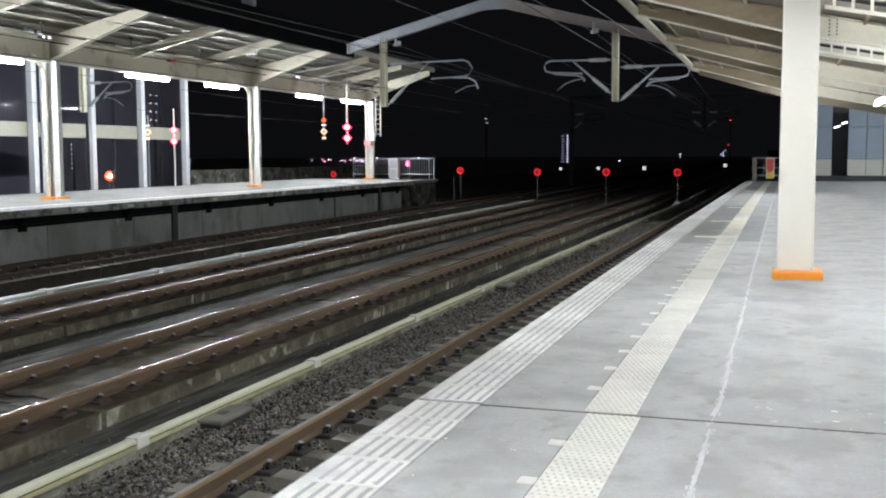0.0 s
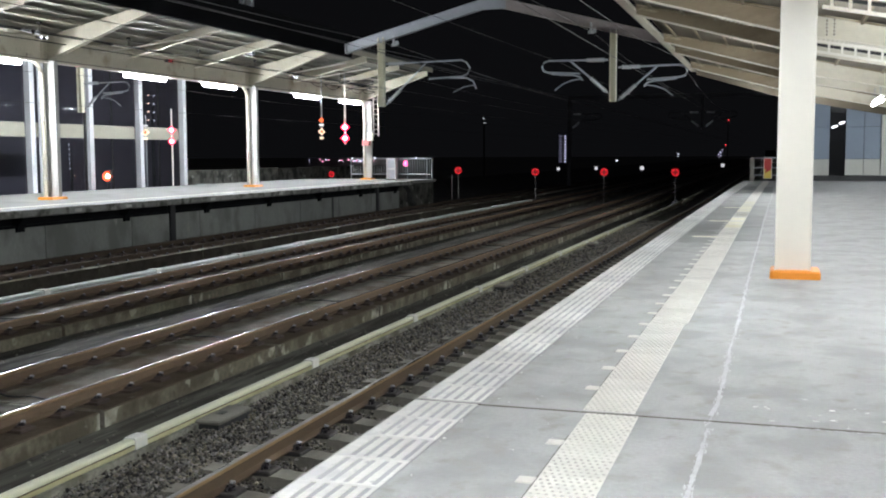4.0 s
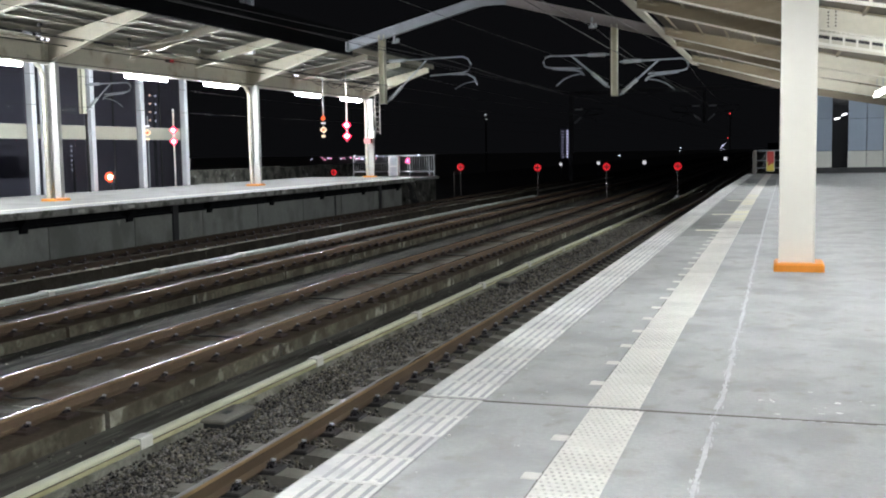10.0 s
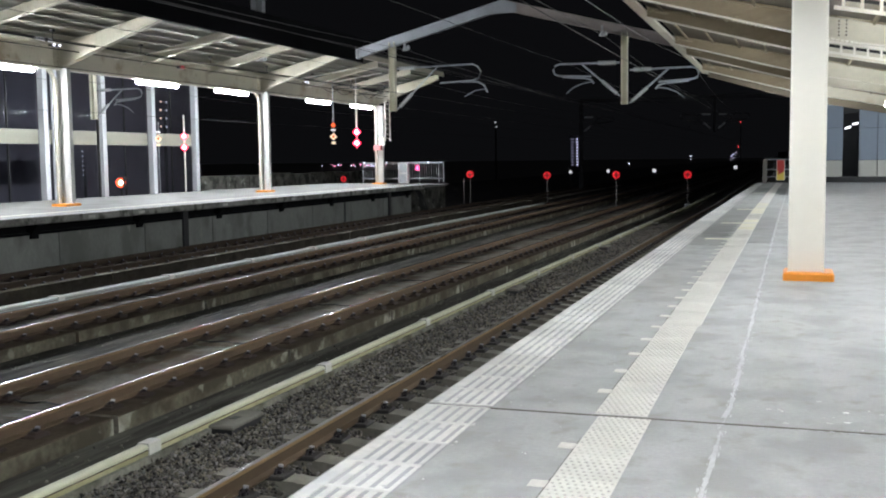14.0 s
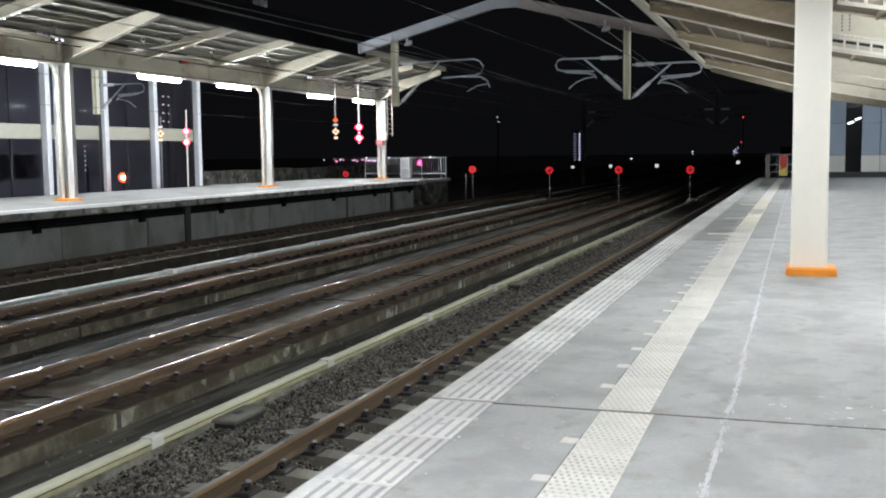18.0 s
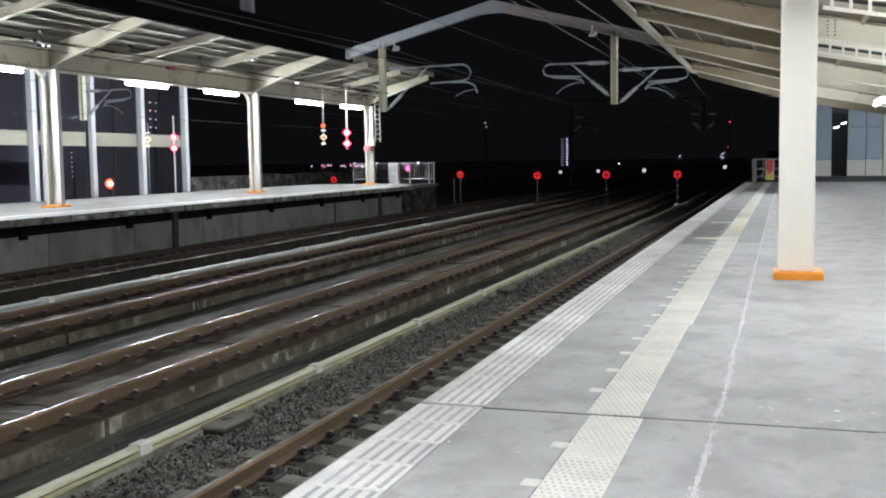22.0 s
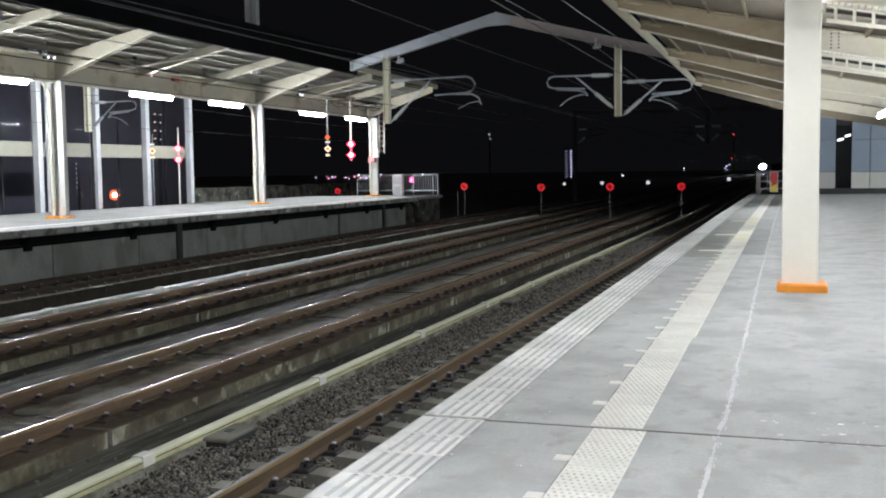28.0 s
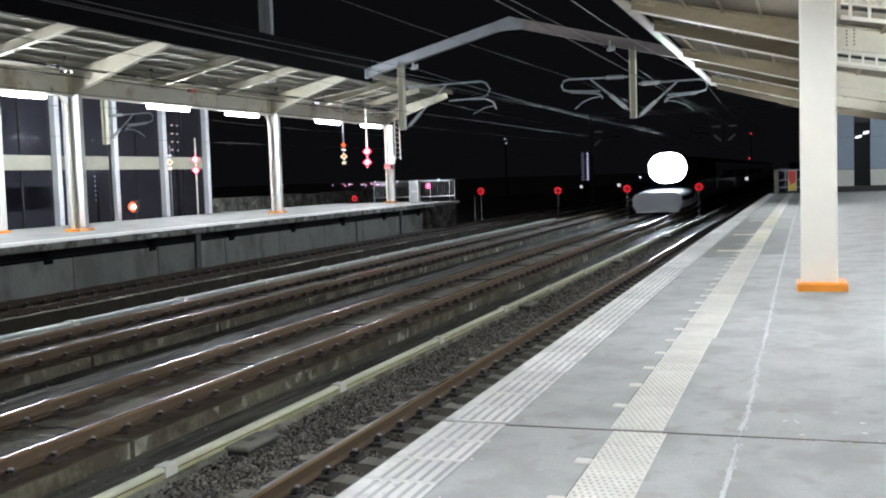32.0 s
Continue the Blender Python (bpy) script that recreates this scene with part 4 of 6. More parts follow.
for i in range(60):
    cx, cy = (-1.648 + rng.uniform(0, 0.03), rng.uniform(3.6, 16)) if i % 3 else (rng.uniform(-1.60, -1.08), rng.uniform(4.2, 9.0))
    a, r = rng.uniform(0, 3), rng.uniform(0.004, 0.012) if i % 3 else rng.uniform(0.002, 0.006)
    pts = [(cx + r * rng.uniform(0.5, 1.6) * math.cos(a + k * 1.257), cy + r * rng.uniform(0.6, 2) * math.sin(a + k * 1.257)) for k in range(5)]
    fz = rng.uniform(0.0012, 0.005)
    scraps.add([(px, py, fz) for px, py in pts] + [(px, py, -0.001) for px, py in pts],
               [(0, 1, 2, 3, 4)] + [(k, 5 + k, 5 + (k + 1) % 5, (k + 1) % 5) for k in range(5)])
tagged(part("paint_scraps", scraps, SCRAP), "white scraps of dried paint on the platform floor", "debris", kind="stuff")


# ---- canopy over the near platform ----
def canopy_column(name, label, x, y, top, w, paint, group):
    c = thing(name, label, "column", x, y, 0, group=group)
    h, e = w / 2, 0.020
    part("web", Shape().box(-h + e - 0.001, h - e + 0.001, -h + 0.07, -h + 0.09, 0.09, top), paint, c, "recessed cream-white web plate")
    for x0 in (-h, h - e):
        part("flange", Shape().cbox(x0, x0 + e, -h, h, 0.09, top, 0.005), paint, c, "thin cream-white flange edge")
    b = 0.2825
    part("base", Shape().cbox(-b + 0.03, b + 0.03, -b, b, 0, 0.098, 0.02), ORANGE, c, "orange painted base block")
    return c


R_EDGE_X = -2.95
R_FIRST, R_LAST = -11.0, 39.6
RAFTERS = [-6.8, -3.7, 1.9, 5.0, 10.6, 13.7, 19.3, 22.4, 28.0, 31.1, 36.7]
near_col = canopy_column("canopy_column", "cream-white steel H-section column with an orange base", COL_X - 0.025, COL_Y, 3.62, 0.405, WHITE_PAINT, "columns of the near canopy")
for k in (-1, 1):
    copy_thing(near_col, pose(COL_X + 0.02 * (1 + k), COL_Y + 3 * BAY * k, 0))


def under_r(x):
    """Height of the rafters' undersides across the near canopy."""
    if x < 0.2:
        return 4.50 - 0.272 * (x + 3.30)
    return 3.548 - 0.19 * (x - 0.2)


def over_r(x):
    return 4.72 - 0.215 * (x + 3.30)


roof_r = thing("platform_canopy", "cream steel canopy sloping down from the track, lit by tubes", "canopy", 0, 0, 0)
X_END = 9.0
sheet = Shape()
prof = [(x, over_r(x)) for x in (R_EDGE_X, X_END)] + [(x, over_r(x) + 0.06) for x in (X_END, R_EDGE_X)]
sheet.prism(prof, R_FIRST, R_LAST + 0.1)
part("roof_sheet", sheet, ROOF_BOARD, roof_r, "dark brown underside boards")
part("roof_covering", Shape().prism([(x, z + 0.065) for x, z in prof[:2]] + [(x, z + 0.03) for x, z in prof[2:]], R_FIRST, R_LAST + 0.1), ROOF_TOP, roof_r, "dark roof covering")


def rafter():
    s = Shape()
    x0, x1 = R_EDGE_X + 0.02, X_END - 0.1
    # one web bent at the column line, with its lower and upper flange
    low = [(x, under_r(x)) for x in (x0, 0.2, x1)]
    # inner web and lower flange in paler paint for the lamplight on them
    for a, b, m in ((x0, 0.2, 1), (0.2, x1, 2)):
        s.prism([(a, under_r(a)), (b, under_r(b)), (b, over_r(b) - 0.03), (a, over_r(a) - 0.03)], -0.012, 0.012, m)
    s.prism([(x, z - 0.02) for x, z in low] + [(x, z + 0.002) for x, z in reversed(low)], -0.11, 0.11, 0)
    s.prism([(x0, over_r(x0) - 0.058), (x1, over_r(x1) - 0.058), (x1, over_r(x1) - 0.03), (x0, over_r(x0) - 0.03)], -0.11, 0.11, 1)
    return s


def bolts(x, plate):
    """Splice of a rafter: bolts under the flange, and a bolted web plate on the low side."""
    s = Shape()
    if plate:
        s.prism([(x - 0.2, under_r(x - 0.2) + 0.03), (x + 0.2, under_r(x + 0.2) + 0.03), (x + 0.2, over_r(x + 0.2) - 0.1), (x - 0.2, over_r(x - 0.2) - 0.1)], -0.02, -0.012, 0)
        for i in range(2):
            for j in range(5):
                s.disc((x - 0.06 + 0.12 * i, -0.026, under_r(x) + 0.07 + 0.06 * j), 0.018, (0, 1, 0), 0.014, 6, 1)
    for i in range(8):
        xb = x - 0.26 + 0.075 * i
        for yb in (-0.07, 0.07):
            s.disc((xb, yb, under_r(xb) - 0.03), 0.016, (0, 0, 1), 0.024, 6, 0)
    return s


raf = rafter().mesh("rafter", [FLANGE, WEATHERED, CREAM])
splice_a, splice_b = bolts(-0.75, False).mesh("splice_bolts", [CREAM, PURLIN]), bolts(0.80, True).mesh("splice_plate", [CREAM, PURLIN])
for yy in RAFTERS:
    rf = part("rafter", raf, None, roof_r, at=pose(0, yy, 0))
    if yy > 9:
        part("splice_bolts", splice_a, None, rf, "row of bolt heads")["kind"] = "stuff"
    if 9 < yy < 20:
        part("splice_plate", splice_b, None, rf, "bolted splice plate")
for x in (-2.6, -1.95, -1.3, -0.65, 1.3, 2.4, 3.5, 4.8, 6.2):
    z = over_r(x)
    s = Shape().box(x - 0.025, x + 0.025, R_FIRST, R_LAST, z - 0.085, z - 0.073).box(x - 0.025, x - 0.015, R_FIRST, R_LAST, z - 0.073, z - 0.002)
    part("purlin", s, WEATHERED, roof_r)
gut = Shape().prism([(R_EDGE_X - 0.20, 4.50), (R_EDGE_X + 0.03, 4.46), (R_EDGE_X + 0.03, 4.48), (R_EDGE_X - 0.18, 4.52), (R_EDGE_X - 0.18, 4.74), (R_EDGE_X - 0.20, 4.74)], R_FIRST, R_LAST)
part("gutter", gut, CREAM, roof_r, "cream edge gutter")
part("gutter_edge", Shape().box(R_EDGE_X - 0.215, R_EDGE_X - 0.203, R_FIRST, R_LAST, 4.50, 4.76), BLACK_METAL, roof_r)
spine = Shape().ibeam((COL_X, R_FIRST, 3.85), (COL_X, R_LAST, 3.85), 0.26, 0.52, 0.024)
part("spine_beam", spine, CREAM, roof_r)
endb = Shape()
endb.prism([(R_EDGE_X, under_r(R_EDGE_X) - 0.03), (0.2, under_r(0.2) - 0.12), (X_END, under_r(X_END) - 0.12), (X_END, over_r(X_END)), (R_EDGE_X, over_r(R_EDGE_X))], R_LAST - 0.03, R_LAST + 0.05)
part("end_board", endb, BROWN_BOARD, roof_r, "dark brown end board, toned down against the lamps")

# ladder trays for cables, slung beside the rafters
def ladder_tray(y):
    lad = thing("cable_tray", "white ladder-type cable tray hung beneath the canopy roof", "cable tray", 0, y, 0, group="cable trays of the near canopy")
    x0, x1 = 0.5, 6.5
    z0, z1 = under_r(x0) - 0.005, under_r(x1) - 0.005
    for dz in (-0.10, 0.10):
        part("side_rail", Shape().beam((x0, 0, z0 + dz), (x1, 0, z1 + dz), 0.03, 0.05), WHITE_PAINT, lad)
    rung = Shape().box(-0.02, 0.02, -0.012, 0.012, -0.09, 0.09).mesh("rung", WHITE_PAINT)
    for i in range(26):
        u = (i + 0.5) / 26
        part("rung", rung, None, lad, at=pose(x0 + (x1 - x0) * u, 0, z0 + (z1 - z0) * u))
    part("cable", Shape().beam((x0, 0.035, z0 + 0.03), (x1, 0.035, z1 + 0.03), 0.03, 0.05), CABLE, lad)
    for u in (0.15, 0.85):
        xx = x0 + (x1 - x0) * u
        part("hanger", Shape().tube([(xx, 0.03, z0 + (z1 - z0) * u), (xx, 0.03, over_r(xx) + 0.01)], 0.008, 6), STEEL, lad)


for yy in (14.7, 20.8):
    ladder_tray(yy)


def tube_fitting(x, y, z, length, group, hang_to, tube=TUBE, r=0.06):
    f = thing("tube_lamp", "long white fluorescent fitting, switched on, under the canopy", "lamp", x, y, z, group=group)
    part("housing", Shape().prism([(-0.045, 0.06), (0.045, 0.06), (0.03, 0.11), (-0.03, 0.11)], -length / 2, length / 2), WHITE_PAINT, f)
    part("tube", Shape().tube([(0, -length / 2, -0.02), (0, length / 2, -0.02)], r, 10), tube, f, "glowing white fluorescent tube")
    for k in (-1, 1):
        part("hanger", Shape().tube([(0, k * length * 0.35, 0.10), (0, k * length * 0.35, hang_to - z)], 0.012, 6), STEEL, f)
    return f


for yy in LAMPS_RIGHT:
    tube_fitting(LAMP_X_RIGHT, yy, LAMP_Z_RIGHT, 2.5, "tube lamps of the near canopy", 3.2, TUBE_OLD, 0.045)
# the two unseen nearest tubes are shifted left to brighten the edge side
for yy in LAMPS_SPINE:
    tube_fitting(COL_X if yy > 5 else -0.9, yy, 3.38 if yy < 12 else 3.06, 2.5, "tube lamps of the near canopy", 3.6 if yy > 5 else 3.9, TUBE_FAR if yy > 12 else (TUBE_SOFT if yy > 5 else TUBE_NEAR))
# unseen fill tubes added out of view on the right
for yy in LAMPS_BACK_FILL:
    tube_fitting(7.6, yy, 2.75, 2.5, "tube lamps of the near canopy", 2.9, TUBE_OLD)
# two more unseen tubes on made-up posts, to brighten the end wall
for yy in (45.5, 52.0):
    tube_fitting(8.2, yy, 3.3, 2.5, "tube lamps on posts", 3.45, TUBE)
    lp = thing("lamp_post", "unseen grey steel post added to carry a fill tube lamp", "lamp post", 8.35, yy, 0, group="lamp posts at the platform end")
    part("post", Shape().tube([(0, 0, 0), (0, 0, 3.5)], 0.06, 10), STEEL, lp)
    part("arm", Shape().box(-0.2, 0.05, -1.0, 1.0, 3.45, 3.5), STEEL, lp)

# ---- far platform ----
L_END, L_CORNER = 61.0, 55.5
deck = Shape()
deck.box(BACK_L, EDGE_L - 0.35, -14, L_CORNER, -0.16, 0.0)
deck.box(BACK_L, EDGE_L - 0.4, L_CORNER, L_END, -0.16, 0.0)
setting("platform_far", deck, FAR_FLOOR, "pale concrete floor of the far island platform", "platform")
lip = thing("platform_lip", "pale concrete edge slabs of the far platform", "platform edge", EDGE_L - 0.35, 0, 0, kind="structure")
lip_piece = Shape().prism([(0, -0.20), (0.31, -0.20), (0.35, -0.17), (0.35, -0.015), (0.335, 0.004), (0, 0.004)], 0.008, 2.0 - 0.008).mesh("edge_slab", CONCRETE_LIP)
for i in range(34):
    part("edge_slab", lip_piece, None, lip, at=pose(0, L_CORNER - 2.0 * (i + 1), 0))
dab = Shape().cbox(0, 0.012, -0.16, 0.16, -0.15, -0.05, 0.004).mesh("whitewash_dab", TILE_WHITE)
for yy in (25.9, 28.4, 33.6, 39.1, 47.0):
    part("whitewash_dab", dab, None, lip, "white dab on the edge slab", at=pose(0.35, yy, 0))
white_line = Shape().box(EDGE_L - 0.75, EDGE_L - 0.37, -10, L_CORNER, 0.0, 0.005)
setting("edge_strip_far", white_line, TILE_GROOVE, "worn white warning strip on the far platform", "edge strip")
tact_far = Shape().box(EDGE_L - 1.55, EDGE_L - 1.25, -10, L_CORNER, 0.0, 0.006)
setting("tactile_paving_far", tact_far, TACTILE, "cream tactile strip on the far platform", "tactile paving")
wall_x = -20.5
wall_l = thing("platform_wall", "stained grey concrete panels under the far platform edge", "wall", wall_x, 0, 0, kind="structure")
panel = Shape().cbox(-0.2, 0, 0.02, 4.28, -1.95, -0.50, 0.012).mesh("wall_panel", CONCRETE_WALL)
for i in range(15):
    part("wall_panel", panel, None, wall_l, at=pose(0, L_CORNER - 4.3 * (i + 1), 0))
# block, rail and brackets under the lip are painted black as its shade
part("recess", Shape().box(-0.6, -0.10, -14, L_CORNER, -0.55, -0.18), FASCIA_AND_RECESS, wall_l, "black block painted as the shade beneath the edge slabs")
part("rail_under_edge", Shape().box(-0.12, 0.04, -14, L_CORNER - 0.2, -0.55, -0.47), FASCIA_AND_RECESS, wall_l)
brk = Shape().prism([(-0.1, -0.66), (0.06, -0.66), (0.08, -0.50), (0.34, -0.20), (-0.1, -0.20)], -0.16, 0.16).mesh("bracket", FASCIA_AND_RECESS)
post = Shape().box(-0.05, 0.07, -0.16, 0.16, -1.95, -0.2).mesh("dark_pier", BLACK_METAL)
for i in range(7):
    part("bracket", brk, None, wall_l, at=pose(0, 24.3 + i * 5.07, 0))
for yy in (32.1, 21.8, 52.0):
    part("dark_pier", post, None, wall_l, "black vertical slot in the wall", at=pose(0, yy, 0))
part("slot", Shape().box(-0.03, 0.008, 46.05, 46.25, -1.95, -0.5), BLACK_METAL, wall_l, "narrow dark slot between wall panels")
part("end_wall", Shape().box(-8.1, -0.1, L_CORNER - 0.15, L_CORNER, -1.95, -0.17), CONCRETE_WALL, wall_l)
ramp = Shape().prism([(BACK_L, -1.95), (EDGE_L - 0.6, -1.95), (EDGE_L - 0.6, -0.17), (BACK_L, -0.17)], L_CORNER, L_END)
# in the parapet's concrete, darker than the wall panels
setting("platform_far_end", ramp, PARAPET, "dark mottled concrete base at the far platform's end", "platform")

# loose cables over the far platform's end
cab = Shape()
for k in range(4):
    x0 = EDGE_L - 0.2 - 0.12 * k
    cab.tube([(x0 - 0.3, L_CORNER + 0.06, -0.1), (x0 + 0.05 * k, L_CORNER + 0.15, -0.5), (x0 + 0.2, L_CORNER + 0.2, -1.2), (x0 + 0.45 + 0.1 * k, L_CORNER + 0.35, -1.62)], 0.03, 6)
tagged(part("cable_bundle", cab, CABLE), "black cables hanging down at the platform end", "cables")

# ---- far canopy ----
LCX, LC0 = -24.1, 30.3
L_EDGE_X, L_EDGE_Z = -20.0, 6.15
L_LAST = 59.6


def left_column(y):
    c = thing("canopy_column", "pale grey steel column with a cream drain pipe and orange base", "column", LCX + 0.17, y, 0, group="columns of the far canopy")
    part("shaft", Shape().cbox(-0.18, 0.24, -0.10, 0.10, 0.09, 4.75, 0.012), COL_GREY, c)
    pipe = Shape().tube([(-0.10, -0.32, 0.08), (-0.10, -0.32, 4.15), (-0.10, -0.35, 4.35), (-0.12, -0.45, 4.55), (-0.14, -0.72, 4.80), (-0.15, -1.0, 4.88)], 0.085, 12)
    part("drain_pipe", pipe, PIPE_CREAM, c, "cream curved drain pipe", soft=True)
    cl = Shape()
    for z in (0.7, 1.7, 2.7, 3.7):
        cl.tube([(-0.10, -0.32, z), (-0.10, -0.32, z + 0.05)], 0.10, 12)
    part("pipe_clips", cl, COL_GREY, c)
    part("base", Shape().cbox(-0.31, 0.31, -0.52, 0.31, 0, 0.09, 0.03), ORANGE, c, "orange painted base block")
    return c


for k, dy in ((-1, 0.0), (0, -0.08), (1, 0.0), (2, 0.22)):
    col = left_column(LC0 + 3 * BAY * k + dy)
part("warning_band", Shape().cbox(-0.23, 0.23, -0.45, -0.11, 2.05, 2.38, 0.02), mat("faded_red_band", (0.55, 0.20, 0.20), 0.5, vary=0.2, fine=14, bump=0.02), col, "faded red band round the column")
side_post = thing("notice_post", "cream steel post with an orange foot on the far platform", "post", -26.8, 29.5, 0)
part("shaft", Shape().cbox(-0.16, 0.16, -0.16, 0.16, 0.08, 5.6, 0.02), COL_GREY, side_post)
part("foot", Shape().cbox(-0.24, 0.24, -0.24, 0.24, 0, 0.09, 0.02), ORANGE, side_post, "orange painted foot")


def under_l(x):
    return 4.78 + (x - LCX) * (6.20 - 4.78) / (L_EDGE_X - LCX)


def over_l(x):
    return 5.62 + (x - LCX) * (6.54 - 5.62) / (L_EDGE_X - LCX)


roof_l = thing("platform_canopy", "cream steel canopy of the far platform with a black fascia", "canopy", 0, 0, 0)
X_IN = 2 * LCX - L_EDGE_X
RAISE = 0.13
HI, LO = over_l(L_EDGE_X) + RAISE, over_l(LCX) + RAISE
prof = [(X_IN, HI), (LCX, LO), (L_EDGE_X, HI), (L_EDGE_X, HI + 0.06), (LCX, LO + 0.06), (X_IN, HI + 0.06)]
part("roof_sheet", Shape().prism(prof, -6, L_LAST + 0.3), ROOF_SHEET, roof_l, "beige ribbed underside sheet")
part("roof_covering", Shape().prism([(x, z + 0.064) for x, z in prof[:3]] + [(x, z + 0.05) for x, z in prof[3:]], -6, L_LAST + 0.3), ROOF_TOP, roof_l, "dark roof covering")
ribs = Shape()
for i in range(6):
    x = -23.78 + i * 0.635
    z = over_l(x) + RAISE
    ribs.box(x, x + 0.42, 14, L_LAST, z - 0.022, z + 0.003)
part("sheet_ribs", ribs, ROOF_SHEET, roof_l)["kind"] = "stuff"
for x in (-22.62, -20.72):
    z = over_l(x) - 0.02
    s = Shape().box(x - 0.05, x + 0.05, 10, L_LAST, z - 0.035, z - 0.02).box(x + 0.038, x + 0.05, 10, L_LAST, z - 0.02, z + 0.085)
    part("purlin", s, PURLIN_PALE, roof_l)


def left_rafter(deep):
    s = Shape()
    n = 8
    x0, x1 = LCX, L_EDGE_X
    pts = [x0 + (x1 - x0) * i / n for i in range(n + 1)]
    lo = under_l if deep else (lambda x: over_l(x) - 0.34)
    s.prism([(x, lo(x)) for x in pts] + [(x, over_l(x) - 0.03) for x in reversed(pts)], -0.012, 0.012)
    s.prism([(x0, lo(x0) - 0.02), (x1, lo(x1) - 0.02), (x1, lo(x1) + 0.002), (x0, lo(x0) + 0.002)], -0.13, 0.13)
    return s.mesh("rafter", RAFTER_BEIGE)


deep, thin = left_rafter(True), left_rafter(False)
for i in range(-4, 7):
    y = LC0 + BAY * i
    if y < L_LAST + 0.2:
        part("rafter", deep if i % 3 == 0 else thin, None, roof_l, at=pose(0, y, 0))
        part("rafter", deep if i % 3 == 0 else thin, None, roof_l, at=pose(2 * LCX, y, 0, 0, 0, 180) @ pose(0, 0, 0))
part("spine_beam", Shape().ibeam((LCX, -4, 5.13), (LCX, L_LAST, 5.13), 0.30, 0.78, 0.028), CREAM, roof_l, "deep cream longitudinal beam")
stf = Shape().box(0.014, 0.145, -0.012, 0.012, 4.78, 5.48).mesh("stiffener", CREAM)
for i in range(-1, 3):
    for dy in (-0.35, 0.3):
        part("stiffener", stf, None, roof_l, at=pose(LCX, LC0 + dy + 3 * BAY * i, 0))
part("fascia", Shape().box(L_EDGE_X + 0.005, L_EDGE_X + 0.09, -6, 47.4, over_l(L_EDGE_X) - 0.33, over_l(L_EDGE_X) + 0.80), FASCIA_AND_RECESS, roof_l, "black fascia board along the roof edge")
part("edge_angle", Shape().box(L_EDGE_X + 0.005, L_EDGE_X + 0.06, 47.4, L_LAST + 0.3, over_l(L_EDGE_X) - 0.12, over_l(L_EDGE_X) + 0.12), CREAM, roof_l)
for y in (LC0 + 2.4, LC0 + 3 * BAY + 1.0, LC0 + 3 * BAY + 4.2):
    part("tie_rod", Shape().tube([(-23.6, y, 5.25), (-20.6, y + 2.6, 6.05)], 0.025, 6), WHITE_PAINT, roof_l, "thin white bracing rod")
part("conduit", Shape().tube([(-22.6, 8, 5.42), (-22.6, L_LAST, 5.42)], 0.022, 6).tube([(-23.3, 8, 5.28), (-23.3, L_LAST, 5.28)], 0.02, 6), CABLE, roof_l, "dark conduits under the purlins")
drop = Shape().tube([(0, 0, 5.42), (0, 0, 5.75)], 0.012, 6).cbox(-0.06, 0.06, -0.06, 0.06, 5.70, 5.78, 0.01).mesh("conduit_hanger", BLACK_METAL)
for i in range(9):
    part("conduit_hanger", drop, None, roof_l, at=pose(-22.6, 18.5 + i * 4.8, 0))
trough = Shape().box(-24.12, -23.88, 12, L_LAST - 0.6, 4.68, 4.735)
part("lamp_trunking", trough, WHITE_PAINT, roof_l, "white trunking above the lamps")
for yy in LAMPS_LEFT:
    tube_fitting(LAMP_X_LEFT, yy, LAMP_Z_LEFT, 2.75, "tube lamps of the far canopy", 4.70, r=0.066)
exit_lamp = thing("indicator_lamp", "small red indicator lamp on the far canopy beam", "lamp", LCX + 0.2, 37.5, 5.36)
part("case", Shape().cbox(-0.05, 0.10, -0.2, 0.2, -0.06, 0.06, 0.01), BLACK_METAL, exit_lamp)
part("lens", Shape().cbox(0.10, 0.13, -0.13, 0.13, -0.04, 0.04, 0.01), SIGN_RED, exit_lamp)
for yy in (29.8, 49.1):
    e = thing("twin_spot_lamp", "pair of small white lamps on the canopy beam", "lamp", LCX + 0.25, yy, 5.50, group="small beam lamps")
    part("bracket", Shape().box(-0.1, 0.0, -0.25, 0.25, -0.05, 0.02), BLACK_METAL, e)
    for k in (-1, 1):
        part("lens", Shape().disc((0.06, k * 0.14, 0), 0.03, (0.6, -1, -0.4), 0.05, 12), SPOT_WHITE, e)
# loops of cable and brackets at the canopy's end
loops = Shape()
for k in range(6):
    y = 49.0 + k * 1.7
    pts = [(-22.9 + 0.02 * q, y + 0.17 * q, 5.22 - (0.20 + 0.05 * (k % 2)) * math.sin(math.pi * q / 10)) for q in range(11)]
    loops.tube(pts, 0.016, 6)
for k, (x, y, z, r) in enumerate(((-22.2, 50.5, 5.38, 0.9), (-21.9, 52.6, 5.45, 1.1), (-22.6, 54.8, 5.25, 0.8), (-22.3, 56.6, 5.35, 0.7))):
    loops.tube([(x + r * math.cos(q * 0.35) * 0.8, y + r * math.sin(q * 0.35), z - 0.10 * math.sin(q * 0.175) + 0.02 * k) for q in range(19)], 0.02, 6)
tagged(part("cable_loops", loops, CABLE), "slack black cables looped under the far canopy", "cables")


# ---- hanging and standing stop markers ----
def diamond(s, y, z, r, m, depth=0.03):
    pts = [(0, -r), (r, 0), (0, r), (-r, 0)]
    vs = [(a, y - depth / 2, z + b) for a, b in pts] + [(a, y + depth / 2, z + b) for a, b in pts]
    return s.add(vs, [(0, 1, 2, 3), (7, 6, 5, 4), (0, 4, 5, 1), (1, 5, 6, 2), (2, 6, 7, 3), (3, 7, 4, 0)], m)


